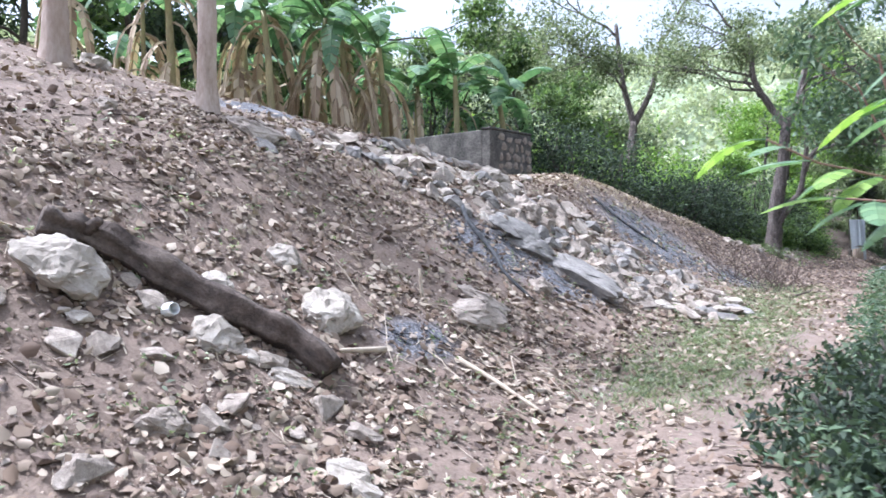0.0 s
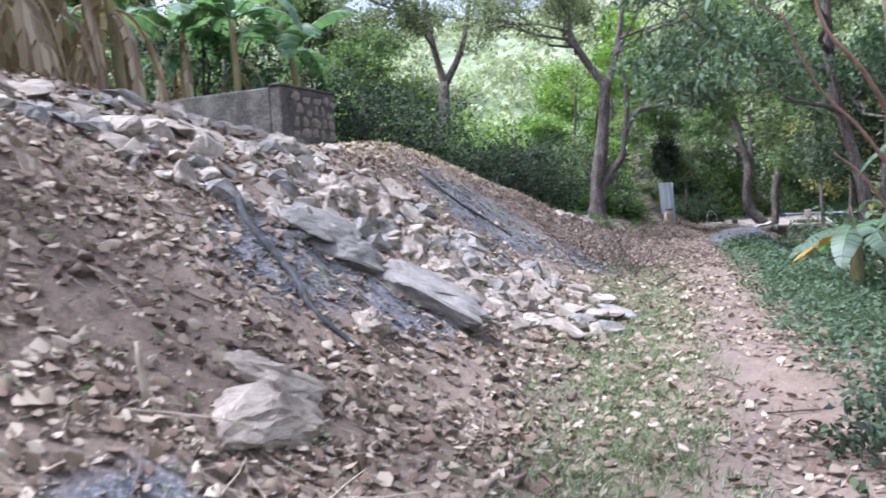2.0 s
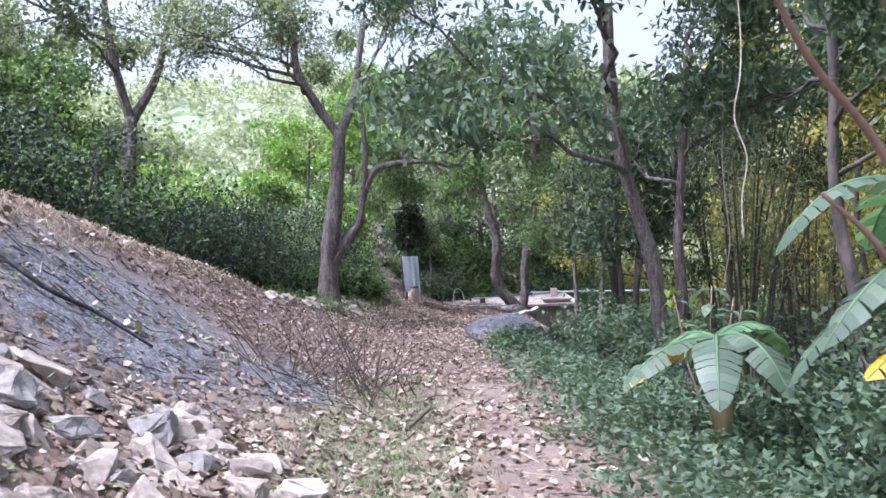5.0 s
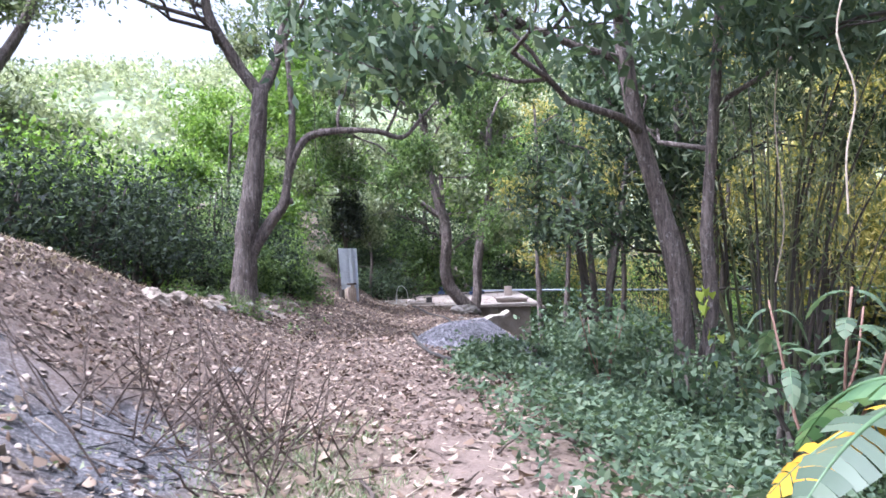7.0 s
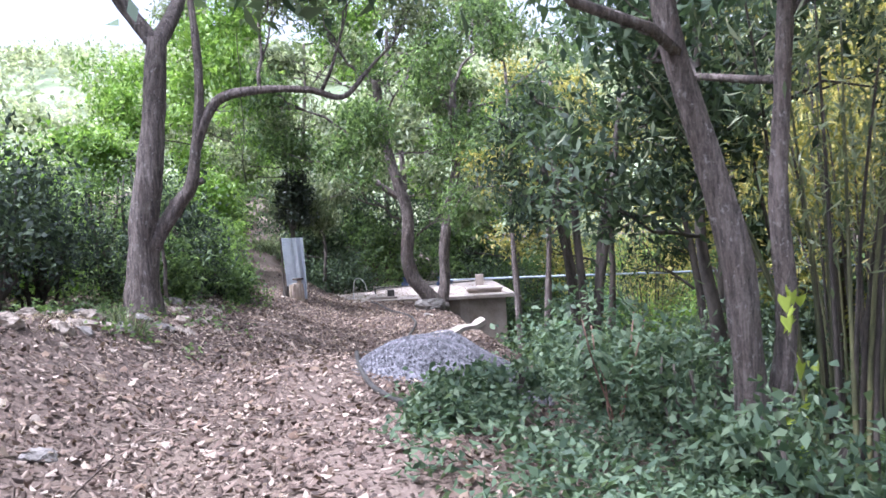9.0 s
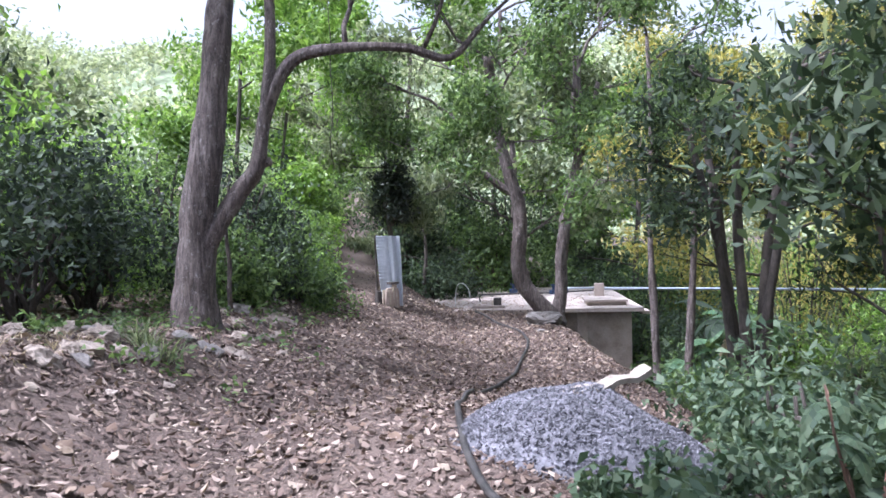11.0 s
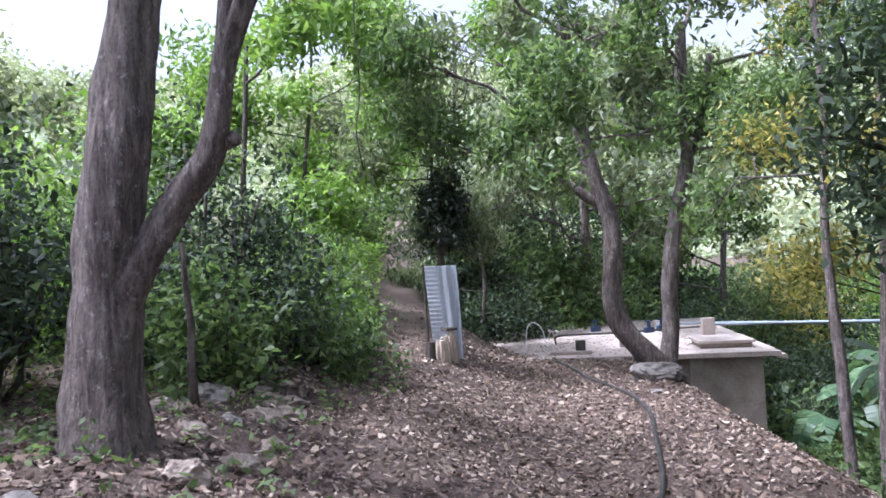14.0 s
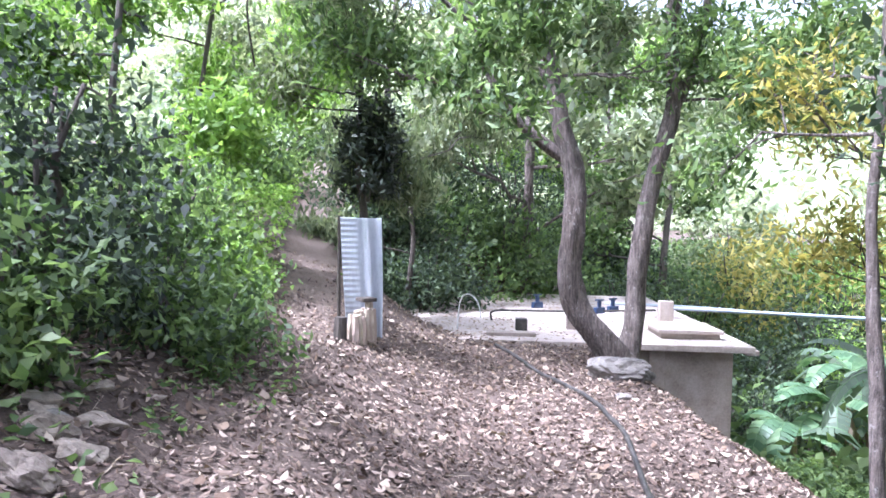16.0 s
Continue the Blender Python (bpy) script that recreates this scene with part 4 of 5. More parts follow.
def valve(p, label):
    t = thing("valve", tuple(TANK @ Vector(p)), label, "valve")
    bm = bmesh.new()
    box(bm, -.12, -.05, 0, .12, .05, .12, .02)
    box(bm, -.03, -.03, .1, .03, .03, .24, .01)
    part("body", bm, BLUE, t)
    bm = bmesh.new()
    box(bm, -.1, -.015, .24, .1, .015, .27, .006)
    part("handle", bm, BLUE, t)


for p in ((-1.9, 2.3, .18), (-1.6, 2.6, .18), (-3.0, 3.0, .18)):
    valve(p, "dark blue pipe valve on the tank roof")
run_of_pipe("wire_hoop", [tuple(TANK @ Vector(p)) for p in ((-4.5, 1.0, 0), (-4.45, 1.0, .5), (-4.3, 1.0, .6), (-4.15, 1.0, .45), (-4.1, 1.0, .2))], .012, WHITE, "thin pale bent pipe standing on the slab", "pipe")


# ---- banana plants ----
def banana_leaf(t, base, heading, length, width, rise, drop, mat, seed, torn=.5, n=16, name="leaf", label=""):
    """An arched blade, torn into strips on both sides of its midrib."""
    r = random.Random(seed)
    h = Vector((heading[0], heading[1], 0)).normalized()
    side = Vector((-h.y, h.x, 0))
    mid = []
    for i in range(n + 1):
        u = i / n
        mid.append(Vector(base) + h * length * (u - .28 * u * u * drop) + Vector((0, 0, length * (rise * u - drop * u * u))))
    v, q = [], []
    for sgn in (-1, 1):
        dip = 0
        for i in range(1, n):
            u0, u1 = i / n, (i + 1) / n
            w0 = width * .5 * math.sin(math.pi * min(1, u0 * .93 + .07)) ** .55
            w1 = width * .5 * math.sin(math.pi * min(1, u1 * .93 + .07)) ** .55
            if r.random() < torn:
                dip = r.uniform(-.25, .12)
            a, b = mid[i], mid[i + 1] + (mid[i] - mid[i + 1]) * (.1 if r.random() < torn else 0)
            fold = -.22 + dip
            e0 = a + side * sgn * w0 + Vector((0, 0, fold * w0)) + (mid[i + 1] - mid[i]) * .35
            e1 = b + side * sgn * w1 + Vector((0, 0, fold * w1)) + (mid[i + 1] - mid[i]) * .3
            m0, m1 = (a + e0) / 2 + Vector((0, 0, .06 * w0)), (b + e1) / 2 + Vector((0, 0, .06 * w1))
            o = len(v)
            v += [a, b, m1, m0, e1, e0]
            q += [(o, o + 1, o + 2, o + 3), (o + 3, o + 2, o + 4, o + 5)]
    blade = quads_object(name, [tuple(p) for p in v], q, mat, t, label)
    vv, f = tube(mid, [.018 * min(1, length) ** 1.5 * (1.2 - i / n) for i in range(n + 1)], 5)
    mesh_object("midrib", vv, f, BANANA if mat is not DRY_LEAF else DRY_LEAF, blade, smooth=True)
    return blade


def banana_plant(place, h, r0, count, length, label, seed, dry=4, group="", mats=(BANANA,), lean=.1):
    r = random.Random(seed)
    t = thing("banana_plant", place, label, "banana plant", group)
    top = (r.uniform(-lean, lean) * h, r.uniform(-lean, lean) * h, h)
    line = smooth_line([(0, 0, -.1), (top[0] * .3, top[1] * .3, h * .5), top], 5)
    v, f = tube(line, [r0 * (1 - .45 * i / (len(line) - 1)) for i in range(len(line))], 10, .25)
    mesh_object("pseudostem", v, f, STEM, t, smooth=True)
    for k in range(count):
        a = 6.283 * k / count + r.uniform(-.5, .5)
        banana_leaf(t, top, (math.cos(a), math.sin(a)), length * r.uniform(.7, 1.1), length * .26, r.uniform(.5, 1.1), r.uniform(.6, 1.2), r.choice(mats), seed * 31 + k, .45)
    for k in range(dry):
        a = r.uniform(0, 6.283)
        z = h * r.uniform(.35, .98)
        banana_leaf(t, (top[0] * z / h, top[1] * z / h, z), (math.cos(a), math.sin(a)), r.uniform(.5, .8) * min(h, 1.8), .16, .15, r.uniform(1.3, 2.2), DRY_LEAF, seed * 57 + k, .8, 10, "dry_leaf", "withered brown hanging leaf")
    return t


bp = random.Random(14)
for k, (x, y) in enumerate(((-2.5, 11.3), (-1.95, 11.7), (-1.5, 12.3), (-.9, 12.6), (-3.2, 12.0), (-2.3, 12.9), (-1.2, 13.6), (-4.0, 11.4), (-3.4, 13.4), (-2.9, 14.8), (-4.8, 12.4), (-5.6, 11.6), (-1.9, 14.6), (-1.9, 16.6), (-6.4, 12.6), (-4.2, 14.2), (-.8, 19.2), (.9, 19.4), (-6.0, 14.0))):
    banana_plant(on_ground(x, y), bp.uniform(1.7, 2.6), bp.uniform(.05, .08), bp.choice((4, 5, 6)), bp.uniform(1.2, 1.7), "banana plant with torn green leaves and withered brown skirts", k + 1, bp.choice((7, 9, 10)), "banana grove on the bank")
for x, y, h in ((-1.5, 14.0, 1.6), (.4, 18.7, 2.9), (1.7, 19.3, 2.6), (-.6, 18.9, 2.6)):
    banana_plant(on_ground(x, y), h, .1, 8, 1.3 + h * .3, "banana plant with broad arching leaves by the cistern", int(x * 10) + 40, 4, "banana grove on the bank")


def path_banana():
    x, y = 7.55, 9.45
    foot = gz(x, y) - .03
    t = thing("banana_plant", (x, y, foot), "banana plant beside the path with a broad hanging leaf", "banana plant")
    top = Vector((-.05, -.05, 2.0 - foot))
    v, f = tube(smooth_line([(0, 0, -.1), (.05, 0, top.z * .5), top], 5), [.11 - .005 * i for i in range(11)], 12, .25)
    mesh_object("pseudostem", v, f, STEM, t, smooth=True)
    banana_leaf(t, top, (-.7, -.72), .75, .95, .5, 2.25, BANANA_BLUE, 5, .3, 22, "leaf", "broad bluish-green hanging leaf")
    banana_leaf(t, top, (-1, .75), 1.5, .42, .75, .85, BANANA_BLUE, 6, .5, 18)
    banana_leaf(t, top - Vector((0, 0, .15)), (-1, .5), 1.2, .36, .2, .62, BANANA_BLUE, 7, .6, 18)
    banana_leaf(t, top - Vector((0, 0, .25)), (-.9, .8), 1.3, .36, .1, .6, BANANA_BLUE, 12, .6, 18)
    banana_leaf(t, top, (.5, .9), 1.4, .5, .8, .9, BANANA, 8, .4, 16)
    banana_leaf(t, top, (.8, -.4), 1.4, .5, .9, .9, BANANA_BLUE, 9, .4, 16)
    banana_leaf(t, top, (.3, -.8), 1.1, .45, 1.1, 1.0, BANANA_BLUE, 10, .4, 16)
    banana_leaf(t, top - Vector((0, 0, .45)), (-1, .25), 1.0, .26, -.1, .25, BANANA_YELLOW, 11, .8, 12, "yellow_leaf", "yellow withering leaf")
    for k, a in enumerate((2.4, 3.2, 3.9, 4.6, 5.4)):
        banana_leaf(t, (-.03, .02, .9 + .1 * k), (math.cos(a), math.sin(a)), .8, .09, .35, 1.6, DRY_LEAF, 20 + k, .7, 16, "dry_leaf", "withered brown hanging leaf")


path_banana()


def second_banana():
    t = thing("banana_plant", on_ground(7.75, 11.35), "young banana plant with drooping leaves in the weeds", "banana plant")
    v, f = tube([(0, 0, -.1), (0, 0, .5), (-.03, 0, 1.0)], [.09, .08, .06], 10, .2)
    mesh_object("pseudostem", v, f, STEM, t, smooth=True)
    for k, (hx, hy, ln, rise, drop, mat) in enumerate(((-.95, .3, .95, .15, .5, BANANA_BLUE), (-.8, -.6, 1.0, .3, .7, BANANA_BLUE), (.2, 1, .9, .3, .7, BANANA), (.9, -.2, .9, .6, .8, BANANA), (-.7, .75, .8, -.1, .4, BANANA_YELLOW), (-.2, -1, .9, .4, .8, BANANA_BLUE))):
        banana_leaf(t, (-.03, 0, 1.0), (hx, hy), ln, .34, rise, drop, mat, 300 + k, .5, 16)


second_banana()
banana_plant(on_ground(22.9, 25.9), 2.0, .12, 7, 1.8, "banana plant in the hollow beside the tank", 77, 3, "", (BANANA, BANANA_BLUE))
banana_plant(on_ground(24.3, 26.6), 2.3, .12, 7, 1.8, "banana plant in the hollow beside the tank", 78, 3, "", (BANANA, BANANA_BLUE))


# ---- trees of the thicket beside the path ----
def simple_tree(name, x, y, h, r0, lean, bark, leaf, seed, label, crown_from=.45, per=55, radius=.35, length=.14, width=.055, reach=1.5, group="", droop=.5, limbs=6):
    """A slender tree whose limbs start at a share of its height."""
    r = random.Random(seed)
    pts = [(0, 0, 0)]
    for k in range(1, 5):
        u = k / 4
        pts.append((lean[0] * h * u + r.uniform(-.06, .06) * h * .3, lean[1] * h * u + r.uniform(-.06, .06) * h * .3, h * u))
    arms = []
    for k in range(limbs):
        u = crown_from + (1 - crown_from) * k / (limbs - 1)
        i = min(3, int(u * 4))
        a, b = Vector(pts[i]), Vector(pts[i + 1])
        p = a.lerp(b, min(1, u * 4 - i))
        ang = r.uniform(0, 6.283)
        arms.append((tuple(p), (math.cos(ang), math.sin(ang), r.uniform(.0, .7)), reach * r.uniform(.6, 1.1), r0 * .35))
    return tree(name, label, on_ground(x, y, .1), [(pts, r0, r0 * .45)], arms, bark, leaf, per, radius, length, width, 2, seed, droop, 9, group)


def multi_stem(name, x, y, h, stems, label, bark, leaf, seed, spread, per, radius, length, width, category="tree", r0=.08, limb=1.3, group="", from_=.5, droop=.5):
    r = random.Random(seed)
    trunks, arms = [], []
    for k in range(stems):
        a = 6.283 * k / stems + r.uniform(-.4, .4)
        ux, uy = math.cos(a) * spread, math.sin(a) * spread
        hh = h * r.uniform(.8, 1.1)
        pts = [(ux * .12, uy * .12, 0), (ux * .25 + r.uniform(-.1, .1), uy * .25, hh * .3), (ux * .55, uy * .55 + r.uniform(-.1, .1), hh * .65), (ux, uy, hh)]
        trunks.append((pts, r0 * r.uniform(.7, 1.1), r0 * .4))
        for u in (.0, .5, 1.0):
            u = from_ + (1 - from_) * u
            p = Vector((ux * u, uy * u, hh * u))
            aa = a + r.uniform(-1.5, 1.5)
            arms.append((tuple(p), (math.cos(aa), math.sin(aa), r.uniform(.0, .6)), limb * r.uniform(.7, 1.1), r0 * .3))
    t = tree(name, label, on_ground(x, y, .1), trunks, arms, bark, leaf, per, radius, length, width, 1, seed, droop, 9, group)
    return tagged(t, "", category)


tree("thicket_tree", "two-stemmed grey tree hung with a climbing vine", on_ground(11.75, 15.25, .1),
     [([(0, 0, 0), (-.02, .05, 1.2), (-.12, .1, 2.2), (-.3, .3, 3.3), (-.5, .4, 4.4), (-.55, .4, 6)], .12, .08), ([(.1, .02, .3), (.28, -.1, 1.4), (.25, -.1, 2.4), (.35, -.15, 3.5), (.5, -.2, 5.2)], .085, .05)],
     [((-.35, .3, 3.5), (-.9, .1, .35), 1.9, .05), ((-.5, .4, 4.3), (-.9, .5, .4), 2.2, .05), ((-.5, .4, 4.6), (-.7, -.6, .5), 2.0, .05), ((-.55, .4, 5.6), (-.4, 0, .8), 2.0, .05), ((.4, -.15, 3.8), (.8, -.4, .5), 1.8, .04), ((.5, -.2, 5.0), (.6, .3, .6), 1.9, .04), ((.35, -.15, 3.3), (.3, .9, .3), 1.6, .04)],
     BARK, GREEN_BLUE, per=74, radius=.42, length=.18, width=.07, seed=31, droop=.8)
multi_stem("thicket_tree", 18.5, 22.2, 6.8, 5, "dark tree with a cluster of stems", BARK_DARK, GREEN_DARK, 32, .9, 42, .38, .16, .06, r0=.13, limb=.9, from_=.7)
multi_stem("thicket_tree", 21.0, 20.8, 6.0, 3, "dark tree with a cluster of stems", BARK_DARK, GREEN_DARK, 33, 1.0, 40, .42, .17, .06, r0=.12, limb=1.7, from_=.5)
simple_tree("slender_tree", 18.3, 23.9, 6.8, .075, (.02, .05), BARK, GREEN, 34, "slender brown-stemmed tree beside the tank", .62, 28, .3, .15, .055, 1.2)
simple_tree("slender_tree", 19.35, 24.15, 7.0, .085, (.06, -.03), BARK, YELLOW_GREEN, 35, "slender brown-stemmed tree with yellowing leaves", .5, 34, .35, .13, .045, 1.2)
simple_tree("slender_tree", 14.9, 17.4, 5.5, .09, (-.04, .0), BARK_DARK, GREEN_DARK, 37, "slender dark tree in the thicket", .5, 44, .4, .16, .06, 1.5)
simple_tree("slender_tree", 21.5, 24.0, 6.5, .1, (.02, .0), BARK_DARK, YELLOW_GREEN, 38, "slender tree with yellowing feathery leaves", .5, 36, .4, .16, .05, 1.8)
# the next two trees' lit look comes from the brighter leaf colours
simple_tree("slender_tree", 15.0, 33.6, 5.5, .06, (.1, .0), BARK_DARK, GREEN_LIGHT, 39, "slender tree in light green leaf behind the bushes", .35, 45, .4, .2, .075, 1.6)
simple_tree("slender_tree", 13.3, 32.0, 5.0, .08, (.05, .0), BARK_DARK, GREEN_LIGHT, 52, "slender tree in light green leaf behind the bushes", .35, 50, .4, .2, .075, 1.6)
simple_tree("overhanging_tree", 9.0, 9.4, 5.2, .07, (-.1, .1), BARK_RED, GREEN_BLUE, 40, "thin tree with long drooping leaves over the path", .55, 55, .3, .22, .055, 1.3, droop=1.2)
simple_tree("overhanging_tree", 11.2, 12.0, 6.0, .09, (-.05, .02), BARK_DARK, GREEN_BLUE, 41, "thin tree with drooping dark leaves over the path", .55, 60, .38, .2, .06, 1.6, droop=1.0)


# ---- bamboo ----
def bamboo(x, y, culms, h, seed, label):
    r = random.Random(seed)
    t = thing("bamboo_clump", on_ground(x, y, .05), label, "bamboo")
    tips = []
    for k in range(culms):
        a, rr = r.uniform(0, 6.283), r.random() ** .5 * .55
        b = Vector((math.cos(a) * rr, math.sin(a) * rr, -.05))
        out = Vector((math.cos(a), math.sin(a), 0)) * r.uniform(.2, 1.8)
        hh = h * r.uniform(.7, 1.1)
        line = [b + out * (u * u) + Vector((0, 0, hh * (u - .12 * u * u))) for u in (0, .15, .3, .45, .6, .75, .9, 1)]
        v, f = tube(line, [.03 * (1 - .75 * i / 7) for i in range(8)], 6)
        mesh_object("culm", v, f, BARK_DARK if k % 3 else BAMBOO, t, smooth=True)
        tips += [tuple(p + Vector((r.gauss(0, .3), r.gauss(0, .3), 0))) for p in line[4:] for _ in range(2)]
    crown_part(tips, 24, .42, .18, .028, GREEN_GREY if seed == 3 else YELLOW_GREEN, t, .9, "foliage")
    return t


BAMBOO = plain_mat("bamboo_culm", (.05, .055, .03), (.12, .125, .06), (.22, .21, .1), 5, 30, .6, .3, (1, 1, .3))
bamboo(14.2, 15.6, 22, 6.5, 3, "dense bamboo clump with dark culms and yellowish leaves")
simple_tree("slender_tree", 17.6, 15.3, 5.5, .08, (.0, .0), BARK_DARK, YELLOW_GREEN, 63, "slender tree with pale yellow leaves behind the bamboo", .35, 60, .4, .16, .05, 1.8)
bamboo(18.5, 17.0, 26, 7.5, 5, "dense bamboo clump with dark culms and yellowish leaves")
bamboo(27.5, 27.0, 24, 7.0, 6, "pale yellow-green bamboo clump below the tank")

# ---- bushes ----
LOW = "dense green bush painted in shade on the far side of the bank"
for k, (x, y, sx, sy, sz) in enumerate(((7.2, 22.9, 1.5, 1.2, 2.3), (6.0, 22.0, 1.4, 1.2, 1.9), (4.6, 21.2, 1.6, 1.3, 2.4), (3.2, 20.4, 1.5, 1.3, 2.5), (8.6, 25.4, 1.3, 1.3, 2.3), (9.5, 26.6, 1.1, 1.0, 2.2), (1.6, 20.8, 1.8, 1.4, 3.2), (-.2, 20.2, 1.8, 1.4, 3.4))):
    bush("bush", LOW, on_ground(x, y), (sx, sy, sz), BUSH_SHADED, 4200, .11, .055, 60 + k, "dark bushes behind the bank", 16, low=.3)
# brighter leaf colours paint the sunlight on these bushes
for k, (x, y, sx, sy, sz) in enumerate(((5.2, 25.2, 1.9, 1.5, 3.5), (7.8, 28.0, 2.0, 1.7, 3.7), (3.0, 25.0, 2.2, 1.6, 3.7), (9.5, 31.0, 2.0, 1.8, 3.0), (.0, 24.5, 2.4, 1.8, 4.2), (11.5, 34.5, 2.2, 2, 3.2))):
    bush("bush", "tall bright green bush catching the sun", on_ground(x, y), (sx, sy, sz), GREEN_LIGHT, 5200, .17, .09, 80 + k, "sunlit bushes", 8)
for k, (x, y, sx, sy, sz, leaf, n) in enumerate(((11.8, 26.7, .95, .9, 2.3, BUSH_SHADED, 3800), (12.9, 27.9, 1.0, .9, 1.7, GREEN, 3400), (11.3, 25.6, .6, .6, 1.2, GREEN, 1800), (13.6, 28.9, .7, .7, .95, GREEN_LIGHT, 2200), (13.0, 26.9, .7, .6, .7, GREEN, 1400), (11.2, 28.2, 1.2, 1.1, 2.9, GREEN, 3400), (12.3, 30.3, 1.2, 1.1, 2.3, GREEN_GREY, 3200), (14.3, 30.6, .8, .8, 1.5, GREEN_LIGHT, 2000), (14.6, 31.9, .9, .8, 1.3, GREEN_GREY, 2000))):
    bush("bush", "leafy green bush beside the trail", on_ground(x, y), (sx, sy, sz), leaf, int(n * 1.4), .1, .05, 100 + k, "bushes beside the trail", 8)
for k, (x, y, sx, sy, sz) in enumerate(((20.0, 33.9, 1.2, 1.1, 1.7), (20.2, 36.2, 1.8, 1.4, 2.6), (22.5, 38.2, 2.0, 1.5, 3.0), (25.0, 37.0, 2.0, 1.5, 2.6), (28.5, 35.5, 2.2, 1.6, 2.6), (28.5, 31.5, 1.8, 1.8, 1.9), (20.3, 35.8, 1.3, 1.2, 2.4))):
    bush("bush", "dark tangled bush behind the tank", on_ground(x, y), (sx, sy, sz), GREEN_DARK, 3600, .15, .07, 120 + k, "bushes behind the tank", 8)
bush("hanging_bush", "dark dense ball of creeper above the trail", (17.3, 31.6, gz(17.3, 31.6) + 1.5), (.5, .5, 1.6), CREEPER_DARK, 2400, .16, .06, 140, "", 5)
simple_tree("slender_tree", 17.3, 31.7, 4.2, .07, (-.02, .03), BARK_DARK, GREEN_GREY, 42, "slender tree carrying a ball of creeper", .7, 16, .4, .18, .055, 1.3, droop=1.0)
for k, (x, y, sx, sy, sz, leaf, n) in enumerate(((9.4, 12.9, .45, .45, 1.0, GREEN_BLUE, 260), (10.4, 13.3, .8, .7, .7, GREEN_BLUE, 1300), (10.9, 14.6, .7, .7, .85, GREEN_BLUE, 1300), (12.9, 16.6, .9, .9, 1.2, GREEN_BLUE, 1500), (13.4, 18.0, 1.0, .9, 1.3, GREEN_BLUE, 1800), (14.8, 19.3, 1.0, .9, 1.2, GREEN_BLUE, 1800), (8.4, 10.9, .8, .8, .9, GREEN_BLUE, 1300), (7.6, 9.9, .7, .6, .8, GREEN_BLUE, 1100), (6.3, 7.6, .8, .7, .8, GREEN_BLUE, 1300), (5.2, 6.3, .8, .8, .8, GREEN_BLUE, 1300), (9.6, 10.8, 1.2, 1, 1.5, GREEN_DARK, 2200), (10.8, 11.0, 1.3, 1.2, 2.0, GREEN_DARK, 2600), (12.8, 12.6, 1.4, 1.2, 2.2, GREEN_DARK, 2600), (8.8, 7.6, 1.2, 1.2, 2.2, GREEN_DARK, 2400), (17.2, 22.3, 1.0, .9, 1.0, GREEN, 1600), (19.8, 23.2, 1.2, 1.0, 1.1, GREEN, 1800), (17.0, 18.2, 1.4, 1.3, 2.0, GREEN_DARK, 2600), (22.8, 22.5, 1.8, 1.6, 2.0, GREEN_GREY, 3000), (25.3, 24.6, 1.5, 1.5, 2.0, GREEN_LIGHT, 2600), (27.0, 25.2, 1.8, 1.6, 2.8, GREEN_LIGHT, 3000), (29.5, 29.0, 2.0, 1.8, 3.0, GREEN_LIGHT, 3000), (26.0, 29.8, 1.0, 1.4, 1.6, GREEN_DARK, 2000), (27.6, 32.6, 1.2, 1.4, 2.0, GREEN_DARK, 2400))):
    bush("shrub", "leafy bluish-green shrub in the undergrowth beside the path", on_ground(x, y), (sx, sy, sz), leaf, int(n * 1.7), .105, .052, 150 + k, "undergrowth beside the path", 7)


for k, (x, y, sx, sy, sz) in enumerate(((10.35, 17.0, .5, .4, .34), (10.85, 17.35, .45, .4, .4), (9.85, 16.6, .35, .3, .22), (11.4, 17.5, .5, .4, .4))):
    bush("shrub", "low bluish-green weed clump at the foot of the gravel", on_ground(x, y), (sx, sy, sz), GREEN_BLUE, 900, .09, .05, 460 + k, "weeds round the gravel", 6)
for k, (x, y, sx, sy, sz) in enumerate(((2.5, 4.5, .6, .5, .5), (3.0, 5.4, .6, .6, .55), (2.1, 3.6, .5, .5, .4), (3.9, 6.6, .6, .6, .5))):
    bush("shrub", "low dark twiggy shrub at the path's edge", on_ground(x, y), (sx, sy, sz), BUSH_SHADED, 1500, .08, .035, 400 + k, "dark shrubs at the path's edge", 10)


def big_leaf_shrub(x, y, h, seed, label, count=26):
    """A few upright stems with whorls of broad drooping leaves."""
    r = random.Random(seed)
    t = thing("broadleaf_shrub", on_ground(x, y), label, "shrub")
    for k in range(4):
        a = r.uniform(0, 6.283)
        end = Vector((math.cos(a) * .35, math.sin(a) * .35, h * r.uniform(.7, 1.05)))
        v, f = tube(bend((0, 0, -.05), end, 4, .05, r), [.014, .012, .011, .009, .007], 6)
        mesh_object("stem", v, f, BARK_RED, t, smooth=True)
        for j in range(count // 4):
            b = r.uniform(0, 6.283)
            banana_leaf(t, tuple(end * r.uniform(.6, 1)), (math.cos(b), math.sin(b)), r.uniform(.2, .34), .11, r.uniform(.2, .6), r.uniform(.6, 1.1), GREEN_BLUE, r.randrange(9999), 0, 6)


big_leaf_shrub(9.15, 12.5, 1.55, 5, "shrub with whorls of broad drooping leaves beside the path", 32)
big_leaf_shrub(12.6, 17.2, 1.2, 6, "shrub with broad drooping leaves beside the gravel", 24)


